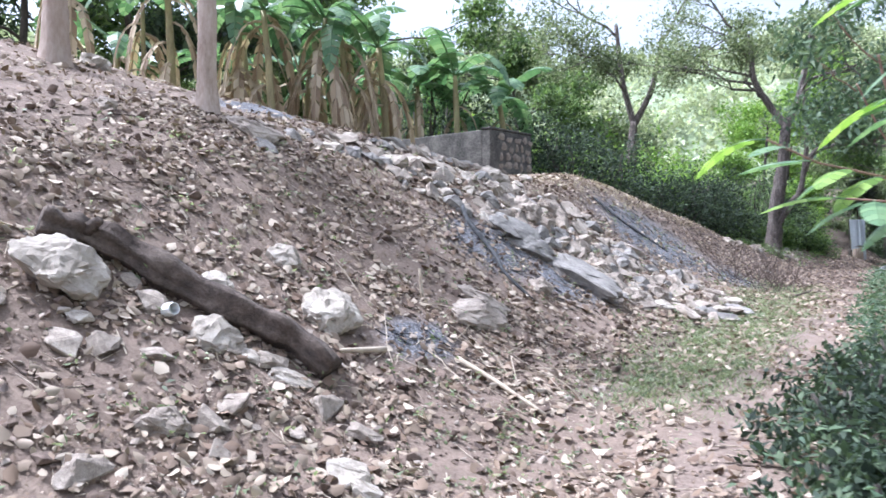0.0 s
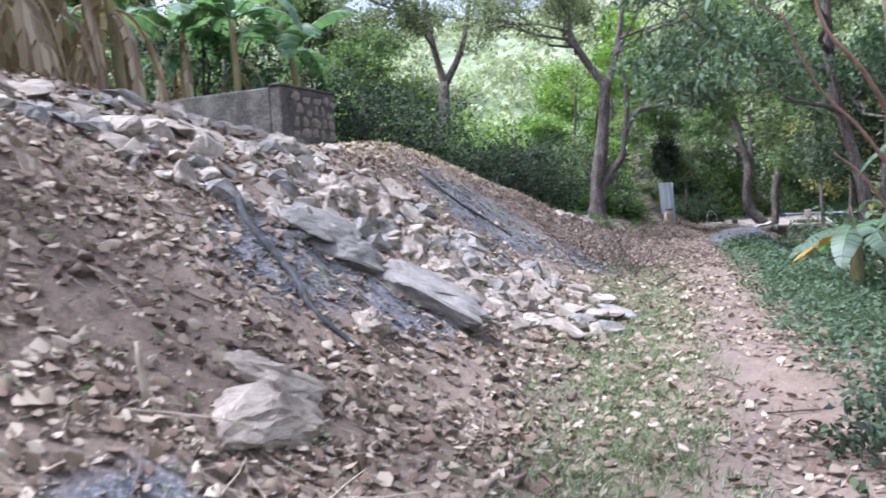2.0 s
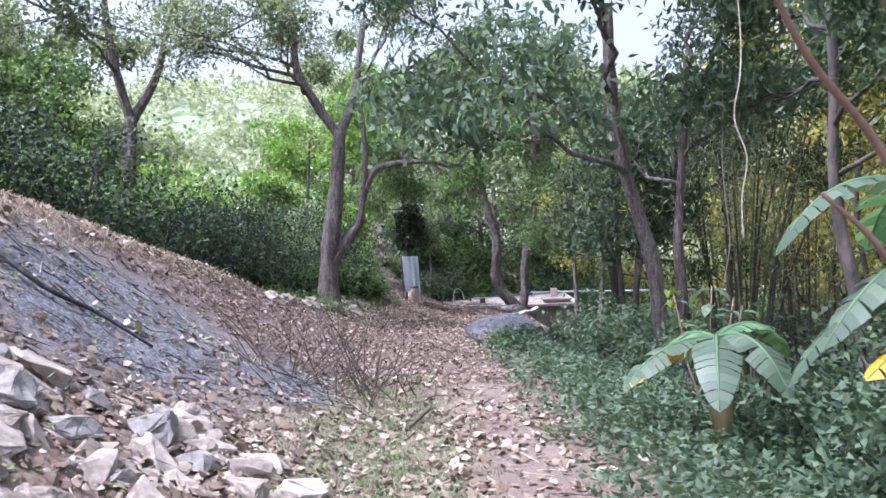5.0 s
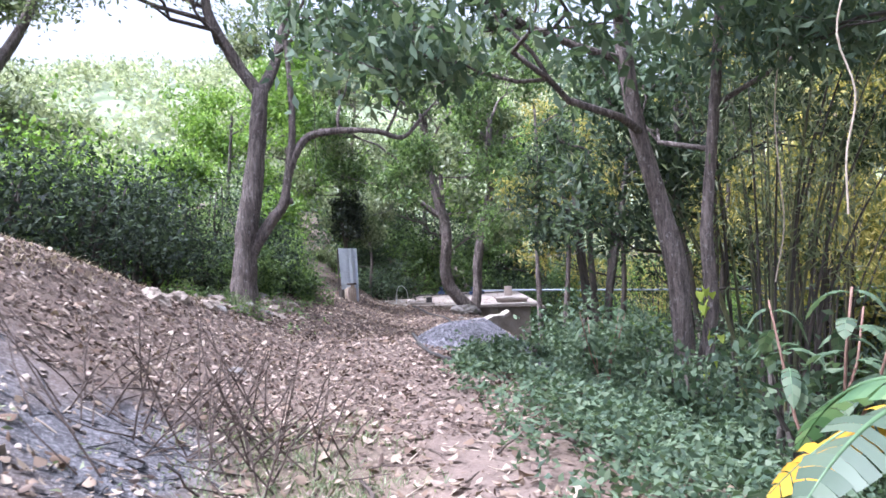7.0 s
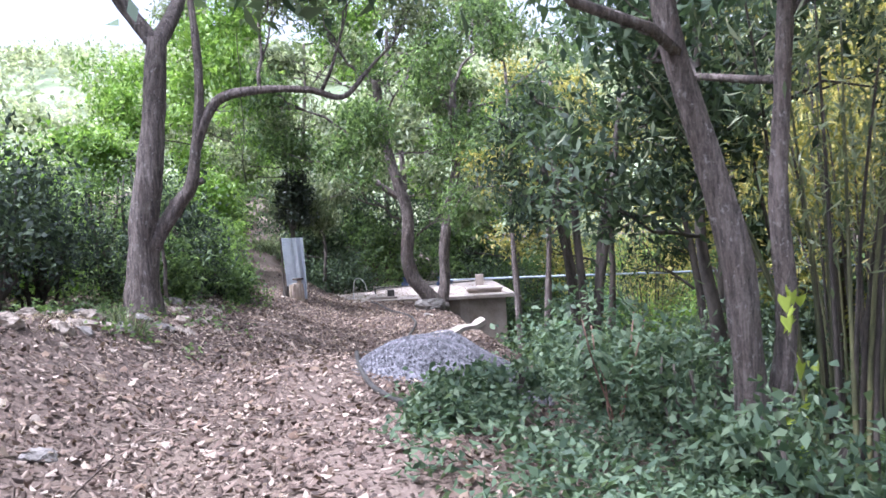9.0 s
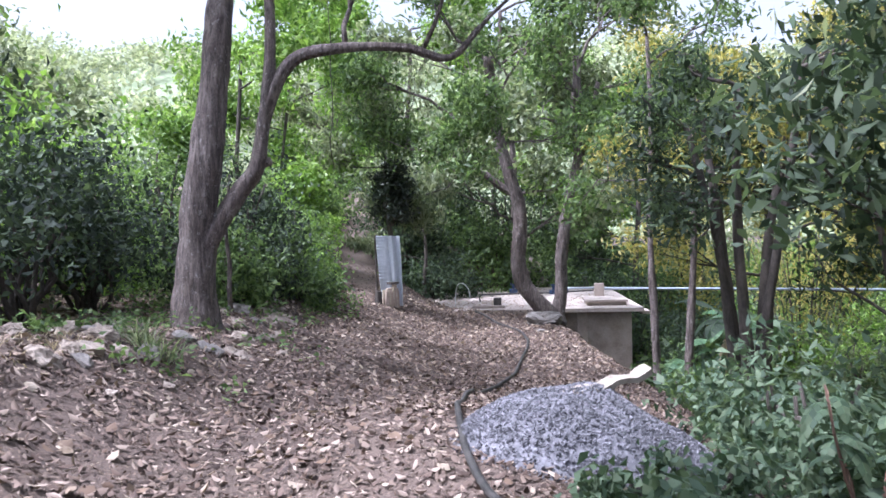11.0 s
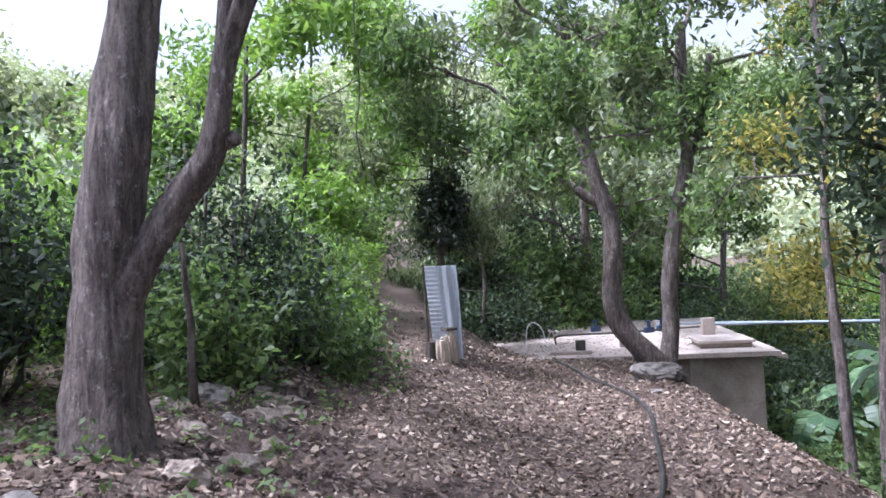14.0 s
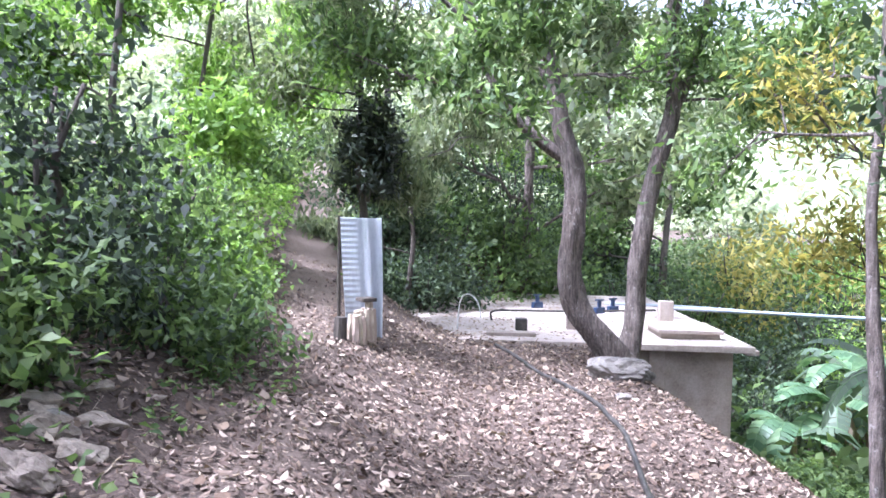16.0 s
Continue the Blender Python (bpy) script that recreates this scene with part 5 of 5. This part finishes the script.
def near_branch():
    t = thing("leafy_branch", on_ground(1.75, 2.25), "leaning sapling with long bright green leaves at the path's edge", "sapling")
    r = random.Random(8)
    z = -t.location.z
    stem = smooth_line([(0, 0, -.05), (.05, 0, .8), (.0, -.05, z + 1.5), (-.15, -.1, z + 2.0)], 6)
    v, f = tube(stem, [.016 * (1 - .5 * i / len(stem)) for i in range(len(stem))], 6)
    mesh_object("stem", v, f, BARK_RED, t, smooth=True)
    for k, (i, tip) in enumerate(((13, (-.9, -.25, z + 1.84)), (13, (-.72, -.3, z + 1.68)), (16, (-.55, -.3, z + 2.24)), (15, (-.45, -.1, z + 1.98)))):
        twig = bend(stem[i], tip, 5, .04, r)
        v, f = tube(twig, [.007, .006, .005, .004, .003, .003], 5)
        mesh_object("twig", v, f, BARK_RED, t, smooth=True)
        way = (Vector(tip) - stem[i]).normalized()
        for j in range(9):
            p = twig[1 + j % 5].lerp(twig[min(5, 2 + j % 5)], r.random())
            a = math.atan2(way.y, way.x) + (1 if j % 2 else -1) * r.uniform(.2, 1.0)
            banana_leaf(t, p, (math.cos(a), math.sin(a)), r.uniform(.16, .27), .072, r.uniform(-.1, .25), r.uniform(.15, .6), (BANANA, GREEN_LIGHT, BANANA)[j % 3], 900 + k * 20 + j, 0, 7)


near_branch()


# ---- vine on the two-stemmed tree ----
def vine():
    t = thing("climbing_vine", on_ground(11.5, 15.0), "vine with yellow-green heart-shaped leaves climbing a trunk", "vine")
    r = random.Random(3)
    line = [Vector((.05 * math.sin(k), -.12 + .04 * math.cos(k * 1.3), .15 * k)) for k in range(13)]
    v, f = tube(line, [.008] * 13, 5)
    mesh_object("stem", v, f, BARK_DARK, t)
    for k in range(22):
        p = line[r.randrange(1, 12)] + Vector((r.uniform(-.12, .12), -.06, r.uniform(-.05, .05)))
        s = r.uniform(.07, .11)
        shape = [(0, 0, 0), (.5, 0, .25), (.55, .1, -.2), (.25, .06, -.75), (0, .02, -1.1), (-.25, .06, -.75), (-.55, .1, -.2), (-.5, 0, .25)]
        tilt = pose(0, 0, 0, r.uniform(-30, 30), r.uniform(-25, 25), r.uniform(-60, 60))
        mesh_object("leaf", [p + tilt @ (Vector(q) * s) for q in shape], [(0, 7, 6, 5, 4), (0, 4, 3, 2, 1)], HEART, t)


HEART = leaf_mat("heart_leaf", ((.28, .36, .05), (.38, .45, .08)), .4, .4)
vine()


def hanging_creeper(x, y, top, low, seed, label):
    r = random.Random(seed)
    t = thing("hanging_creeper", (x, y, low), label, "creeper")
    pts = [(r.uniform(-.06, .06), r.uniform(-.06, .06), (top - low) * k / 7) for k in range(8)]
    v, f = tube(smooth_line(pts, 4), [.008] * 29, 5)
    mesh_object("stem", v, f, WOOD_PALE if seed % 2 else BARK_DARK, t)


simple_tree("drooping_tree", 19.3, 33.4, 3.4, .06, (.03, .0), BARK_DARK, GREEN_GREY, 61, "small tree with pale drooping leaves behind the tank", .45, 60, .35, .2, .06, 1.5, droop=1.6)
hanging_creeper(12.0, 14.3, 5.5, 1.4, 1, "thin pale liana hanging from the trees")
hanging_creeper(13.2, 26.2, 6.0, 3.1, 2, "thin dark liana hanging from the trees")
hanging_creeper(10.4, 12.9, 5.2, 2.0, 3, "thin pale liana hanging from the trees")
v, f = tube(bend((0, 0, 0), (-.05, 0, 1.35), 4, .03), [.035, .032, .03, .025, .02], 7, .2)
tagged(mesh_object("dead_stem", [p + Vector(on_ground(11.0, 24.75)) for p in v], f, BARK, smooth=True), "thin dead tree stem standing behind the forked tree", "dead stem")
v, f = tube(bend((-.7, 0, .12), (.6, .3, .22), 5, .05), [.13, .14, .14, .13, .12, .1], 10, .3)
tagged(mesh_object("rotten_log", [p + Vector(on_ground(13.6, 13.2)) for p in v], f, WOOD_DEAD, smooth=True), "grey rotten log among fallen leaves", "log")

# ---- woods all round ----
WOODS = "tall leafy woodland tree"
kinds = []
# the third kind's deep shade is only its darker leaf colour
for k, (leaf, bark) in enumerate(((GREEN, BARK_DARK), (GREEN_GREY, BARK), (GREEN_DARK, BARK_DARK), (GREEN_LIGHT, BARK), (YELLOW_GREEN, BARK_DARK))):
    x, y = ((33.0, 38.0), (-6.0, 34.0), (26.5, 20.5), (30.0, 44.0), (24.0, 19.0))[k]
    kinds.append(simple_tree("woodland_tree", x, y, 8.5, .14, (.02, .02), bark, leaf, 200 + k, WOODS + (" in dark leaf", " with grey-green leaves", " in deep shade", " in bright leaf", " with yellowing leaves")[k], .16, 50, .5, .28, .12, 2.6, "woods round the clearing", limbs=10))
wr = random.Random(17)
spots = []
for a, rr, k in ((99, 30, 1), (93.5, 28, 0), (88, 31, 1), (101, 36, 1), (65, 44, 1), (61, 38, 3), (49, 46, 3), (33, 34, 4), (20, 27, 4), (15, 25, 0), (9, 26, 4), (3, 23, 0), (-6, 22, 2),
                 (106, 27, 0), (114, 25, 1), (123, 23, 0), (132, 22, 2), (141, 22, 0), (12, 16, 4), (0, 15, 4), (24, 20, 4), (55, 34, 1)):
    x, y = 5 + rr * math.cos(radians(a)), 8 + rr * math.sin(radians(a))
    spots.append((x, y))
    m = Matrix.Translation(on_ground(x, y, .15)) @ Matrix.Rotation(wr.uniform(0, 6.28), 4, "Z") @ Matrix.Scale(wr.uniform(.85, 1.15), 4)
    copy_thing(kinds[k], m)
under = [bush("undergrowth_bush", "tangled dark green woodland undergrowth", on_ground(26, 22), (2.0, 1.7, 2.2), GREEN_DARK, 4600, .2, .09, 230, "undergrowth of the woods", 8),
         bush("undergrowth_bush", "tangled woodland undergrowth in bright leaf", on_ground(17.5, 38.5), (2.0, 1.7, 2.2), GREEN, 4600, .2, .1, 231, "undergrowth of the woods", 8)]
for k, (x, y) in enumerate(spots):
    for j in range(1):
        xx, yy = x + wr.uniform(-2.2, 2.2) - (x - 5) * .06 * j, y + wr.uniform(-2.2, 2.2) - (y - 8) * .06 * j
        copy_thing(under[(k + j) % 2], Matrix.Translation(on_ground(xx, yy, .1)) @ Matrix.Rotation(wr.uniform(0, 6.28), 4, "Z") @ Matrix.Scale(wr.uniform(.8, 1.3), 4))


# ---- fallen leaves, ground plants, grass and twigs ----
def scatter(n, s0, s1, d0, d1, keep):
    s, d = rng.uniform(s0, s1, n), rng.uniform(d0, d1, n)
    x, y = .514 * s - .857 * d, 4 + .857 * s + .514 * d
    ok = rng.random(n) < keep(x, y, s, d)
    return x[ok], y[ok]


def litter_keep(x, y, s, d):
    k = np.where(d > .3, .75, np.interp(s, (0, 4, 10, 14, 18), (.55, .3, .5, 1.0, 1.0)))
    k = k * np.where(s > 17, 1, np.interp(d, (-7, -5, -3, -2, -1.4), (1, .9, .4, .6, 1))) * np.interp(d, (4.5, 9), (1, .6))
    return k * (1 - .8 * trodden(x, y)) * (1 - .85 * burnt(x, y)) * np.where(s < 13, patchy(x, y), .8 + .2 * patchy(x, y))


def patchy(x, y):
    """Uneven drifts of leaves, at three scales."""
    p = np.sin(1.3 * x + 1.7 * np.sin(.9 * y)) * np.sin(1.5 * y + 1.4 * np.sin(1.1 * x))
    q = np.sin(4.1 * x + 1.3 * np.sin(3.3 * y) + 1) * np.sin(3.7 * y + 1.6 * np.sin(2.9 * x))
    r = np.sin(11 * x + 1.5 * np.sin(8 * y)) * np.sin(10 * y + 1.2 * np.sin(9 * x))
    return np.clip(.5 + .3 * p + .35 * q + .3 * r, .06, 1)


def fallen_leaves(mat, label, old, area=None):
    """Loose leaves; old ones lie under the trees beyond the bank."""
    xa, ya = scatter(10 if area else 150000, -4, 12, -2.2, 5, litter_keep)
    xb, yb = scatter(10 if area else 320000, -7, 33, -7.5, 7, litter_keep)
    x, y = np.concatenate((xa, xb)), np.concatenate((ya, yb))
    if area:
        x, y = scatter(*area, lambda x, y, s, d: .9 - .3 * trodden(x, y))
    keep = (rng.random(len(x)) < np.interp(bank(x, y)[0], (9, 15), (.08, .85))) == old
    x, y = x[keep], y[keep]
    z = heights(x, y)
    n = len(x)
    e = .06
    nor = np.stack((-(heights(x + e, y) - heights(x - e, y)) / (2 * e), -(heights(x, y + e) - heights(x, y - e)) / (2 * e), np.ones(n)), -1) + rng.normal(size=(n, 3)) * .38
    nor /= np.linalg.norm(nor, axis=1)[:, None]
    way = np.cross(nor, rng.normal(size=(n, 3)))
    way /= np.linalg.norm(way, axis=1)[:, None]
    side = np.cross(nor, way)
    L = (.016 + (.075 if old else .095) * rng.random(n) ** (2.4 if old else 3.0))[:, None]
    W = L * np.where(np.full(n, old), rng.uniform(.13, .27, n), rng.uniform(.17, .46, n))[:, None]
    c = np.stack((x, y, z + .012 + rng.uniform(0, .015, n)), -1)
    curl = nor * L * rng.uniform(.05, .3, n)[:, None]
    back, front, mid = c - way * L / 2 + curl, c + way * L / 2 + curl, curl * .6
    v = np.stack((back, c - way * L * .2 + side * W + mid, c + way * L * .18 + side * W * .9 + mid, front, c + way * L * .2 - side * W * .85, c - way * L * .17 - side * W), 1).reshape(-1, 3)
    i = np.arange(n)[:, None] * 6
    q = np.concatenate((i + np.array((0, 1, 2, 3)), i + np.array((0, 3, 4, 5))))
    tagged(quads_object("fallen_leaves", v, q, mat), label, "leaf litter", kind="stuff")


fallen_leaves(LITTER, "dry tan and brown fallen leaves", False)
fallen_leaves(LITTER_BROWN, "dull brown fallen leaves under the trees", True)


def leaves_on_tank():
    """Leaves blown over the tank's roof, thicker towards its buried side."""
    n = 2600
    lx, ly = -6.4 * rng.random(n) ** .6, 7.6 * rng.random(n)
    c = np.array([tuple(TANK @ Vector((a, b, .008))) for a, b in zip(lx, ly)])
    way = rng.normal(size=(n, 3)) * (1, 1, .12)
    way /= np.linalg.norm(way, axis=1)[:, None]
    side = np.cross(way, (0, 0, 1.0)) * rng.uniform(.25, .4, n)[:, None]
    L = rng.uniform(.03, .09, n)[:, None]
    up = np.array((0, 0, .012))
    v = np.stack((c - way * L / 2 * (1, 1, 0), c + side * L + up, c + way * L / 2 * (1, 1, 0) + up, c - side * L), 1).reshape(-1, 3)
    tagged(quads_object("fallen_leaves", v, np.arange(4 * n).reshape(-1, 4), LITTER), "dry leaves strewn over the tank roof", "leaf litter", kind="stuff")


leaves_on_tank()


def plants(name, label, x, y, h, per, length, width, mat, radius=.09):
    tips = np.stack((x, y, heights(x, y) + rng.uniform(.25, 1, len(x)) * h), -1)
    v, q = leaves(clumps(tips, per, radius), length, width, -.1, .5)
    v[:, 2] = np.maximum(v[:, 2], heights(v[:, 0], v[:, 1]) + .004)
    tagged(quads_object(name, v, q, mat), label, "plants", kind="stuff")


x, y = scatter(7000, -3, 17.5, -7, -1.55, lambda x, y, s, d: np.interp(d, (-7, -5, -4.2, -3.4, -2.3, -1.6), (.05, .12, .35, .8, .8, .15)) * np.interp(s, (-3, 0, 14.5, 17), (.5, 1, 1, 0)))
plants("ground_plants", "low bluish-green weeds beside the path", x, y, .28, 20, .075, .036, GREEN_BLUE)
x, y = scatter(8000, 17, 32, -11, -3, lambda x, y, s, d: np.where(((x - 21.75) * .781 - (y - 27.55) * .625 > .5) | (d < -7), .8, 0))
plants("ground_plants", "low green weeds below the tank", x, y, .4, 14, .13, .06, GREEN)
x, y = scatter(5200, 28, 46, -9, 6, lambda x, y, s, d: np.where(((x - 21.75) * .781 - (y - 27.55) * .625 < -6.2) | ((x - 21.75) * .625 + (y - 27.55) * .781 > 7.8), .9, 0) * (np.abs(d - np.interp(s, (29, 34, 39, 50), (0, .3, .6, 1.5))) > .55) * (heights(x, y) > .35))
plants("ground_plants", "low leafy plants covering the slope behind the tank", x, y, .4, 13, .13, .06, GREEN_LIGHT)
x, y = scatter(6000, 24, 62, -34, -8, lambda x, y, s, d: .8 + 0 * x)
plants("far_growth", "thick low growth covering the far slope", x, y, 1.0, 12, .34, .17, GREEN, .4)
x, y = scatter(2600, -5, 12, -.8, 4, lambda x, y, s, d: np.interp(d, (-.6, .3, 1, 4), (.8, .6, .4, .2)) * np.interp(s, (-5, 1, 5), (1, 1, .6)))
plants("small_weeds", "small green weeds on the bank", x, y, .04, 6, .05, .022, GREEN_GREY, .05)
x, y = scatter(450, 19, 30, -.2, 3, lambda x, y, s, d: np.interp(d, (-.2, .6, 3), (.1, .6, 1)))
plants("small_weeds", "small green weeds at the foot of the bushes", x, y, .16, 9, .08, .04, GREEN, .07)


def blades(name, label, x, y, h, per, mat, spread=.06):
    """Tufts of narrow blades."""
    n = len(x) * per
    bx, by = np.repeat(x, per) + rng.normal(size=n) * spread, np.repeat(y, per) + rng.normal(size=n) * spread
    b = np.stack((bx, by, heights(bx, by) - .01), -1)
    way = np.stack((rng.normal(size=n) * .5, rng.normal(size=n) * .5, np.ones(n)), -1)
    L = h * rng.uniform(.5, 1.2, n)[:, None]
    side = np.stack((rng.normal(size=n), rng.normal(size=n), np.zeros(n)), -1)
    side /= np.linalg.norm(side, axis=1)[:, None]
    w = .004 + h * .012
    m, t = b + way * L * .55, b + way * L * (1, 1, .85) + way * (1, 1, 0) * L * .35
    v = np.stack((b - side * w, b + side * w, m + side * w * .9, m - side * w * .9, t + side * w * .1, t - side * w * .1), 1).reshape(-1, 3)
    i = np.arange(n)[:, None] * 6
    q = np.concatenate((i + np.array((0, 1, 2, 3)), i + np.array((3, 2, 4, 5))))
    tagged(quads_object(name, v, q, mat), label, "grass", kind="stuff")


x, y = scatter(5200, 2.5, 14, -1.4, 1.0, lambda x, y, s, d: grassy(x, y) * .9)
blades("grass", "short pale green grass at the foot of the bank", x, y, .07, 12, GREEN_GREY)
x, y = scatter(2200, 9, 20, 1.2, 4, lambda x, y, s, d: np.clip(plain_z(x, y) - np.interp(s, (9, 12, 15, 18, 20), (2.5, 2.2, 1.7, 1.2, .8)), 0, .3) * 2.5)
blades("dry_grass", "dry straw-coloured grass along the crest of the bank", x, y, .08, 10, STRAW)
x, y = np.array([9.36, 9.28]), np.array([21.5, 21.72])
blades("grass_tuft", "pale grey-green tuft of stiff blades under the forked tree", x, y, .3, 60, GREEN_GREY, .07)


def twigs(name, label, n, mat, keep, s0, s1, d0, d1, length, thick, lift=.03):
    x, y = scatter(n, s0, s1, d0, d1, keep)
    r = random.Random(len(x))
    pieces = []
    for a, b in zip(x, y):
        ang, ln = r.uniform(0, 6.283), length * r.uniform(.4, 1.3)
        ex, ey = a + math.cos(ang) * ln, b + math.sin(ang) * ln
        p0, p1 = Vector((a, b, gz(a, b) + thick)), Vector((ex, ey, gz(ex, ey) + thick + r.uniform(0, lift)))
        pieces.append(tube(bend(p0, p1, 3, ln * .06, r), [thick, thick * .9, thick * .7, thick * .4], 4))
    v, f = merge(pieces)
    tagged(mesh_object(name, v, f, mat), label, "twigs", kind="stuff")


twigs("twigs", "dry stalks and twigs strewn over the bank", 2600, WOOD_PALE, lambda x, y, s, d: .7 * patchy(x, y), -4, 8, -.6, 4.0, .15, .0035)
twigs("twigs", "pale dry twigs on the ground", 1600, WOOD_PALE, lambda x, y, s, d: .6 + 0 * x, -4, 28, -2, 4.5, .22, .005)
twigs("dark_twigs", "dark dead twigs on the ground", 500, WOOD_DEAD, lambda x, y, s, d: .6 + 0 * x, -4, 28, -2, 4.5, .4, .008)
twigs("burnt_twigs", "charred sticks on the burnt patches", 2600, CHAR, lambda x, y, s, d: np.clip(burnt(x, y) * 1.5 - .4, 0, 1), 0, 16, -.5, 4.5, .2, .006, .05)
twigs("brush_pile", "heap of dead brushwood at the foot of the bank", 2200, WOOD_DEAD, lambda x, y, s, d: np.clip(1.2 - np.hypot(x - 6.2, y - 15.0), 0, 1), 9, 17, -1, 3, .5, .007, .75)
twigs("brush_pile", "heap of dead stalks by the burnt spot", 500, WOOD_PALE, lambda x, y, s, d: np.clip(1.1 - np.hypot(x - .1, y - 6.3), 0, 1), 0, 6, -1, 3, .45, .006, .2)


def stick(pts, r0, mat, label):
    line = smooth_line([(x, y, gz(x, y) + h) for x, y, h in pts], 4)
    v, f = tube(line, [r0 * (1 - .5 * i / len(line)) for i in range(len(line))], 6, .2)
    tagged(mesh_object("stick", v, f, mat, smooth=True), label, "stick")


stick(((.1, 6.2, .04), (.4, 6.0, .05), (.75, 5.7, .03)), .025, WOOD_PALE, "pale broken stick on the ground")
stick(((-.45, 5.75, .03), (-.75, 5.45, .05)), .028, WOOD_PALE, "pale broken stick beside a white stone")
stick(((-.2, 7.0, 0), (-.22, 7.0, .28)), .022, WOOD_PALE, "short stake standing in the bank")
stick(((.25, 9.75, .08), (.32, 9.3, .1), (.6, 8.95, .07), (.7, 8.6, .06), (.98, 8.35, .02)), .034, CHAR, "charred root lying on the bank")
stick(((2.9, 14.6, .05), (3.4, 14.25, .07), (3.8, 14.4, .05), (4.2, 14.25, .03)), .024, CHAR, "charred branch on the burnt slope")
stick(((8.0, 13.3, .02), (8.4, 13.9, .03), (8.6, 14.5, .02)), .025, WOOD_DEAD, "dead branch lying at the path's edge")
stick(((6.0, 13.2, .02), (6.5, 13.6, .08), (6.8, 14.2, .03)), .02, WOOD_DEAD, "dead branch lying at the path's edge")

# bushes on the far bank behind the tank
for k, (x, y, sx, sy, sz, leaf, n) in enumerate(((31.5, 27.0, 1.9, 1.8, 2.6, GREEN_LIGHT, 2800), (32.0, 31.5, 2.1, 1.9, 3.4, GREEN_DARK, 3000), (34.5, 29.5, 2.3, 2.0, 3.8, GREEN, 3000), (33.0, 35.0, 2.2, 2.0, 3.6, YELLOW_GREEN, 3000), (36.5, 33.0, 2.4, 2.2, 4.0, GREEN_LIGHT, 3000), (30.4, 34.6, 1.6, 1.6, 2.6, GREEN, 2600), (36.0, 37.5, 2.4, 2.2, 4.2, GREEN_GREY, 3000), (29.0, 26.0, 1.2, 1.2, 1.5, YELLOW_GREEN, 1800))):
    bush("bush", "leafy bush on the bank beyond the water tank", on_ground(x, y), (sx, sy, sz), leaf, n, .2, .1, 1700 + k, "bushes beyond the tank", 7)

# banana plants on the bank past the tank
for x, y, h, seed in ((25.2, 28.6, 1.3, 73), (26.6, 28.5, 1.9, 71), (27.6, 28.6, 2.4, 72)):
    banana_plant(on_ground(x, y), h, .1, 8, 2.0, "banana plant with broad arching leaves beyond the water tank", seed, 3, "banana plants past the tank", (BANANA, BANANA_BLUE))

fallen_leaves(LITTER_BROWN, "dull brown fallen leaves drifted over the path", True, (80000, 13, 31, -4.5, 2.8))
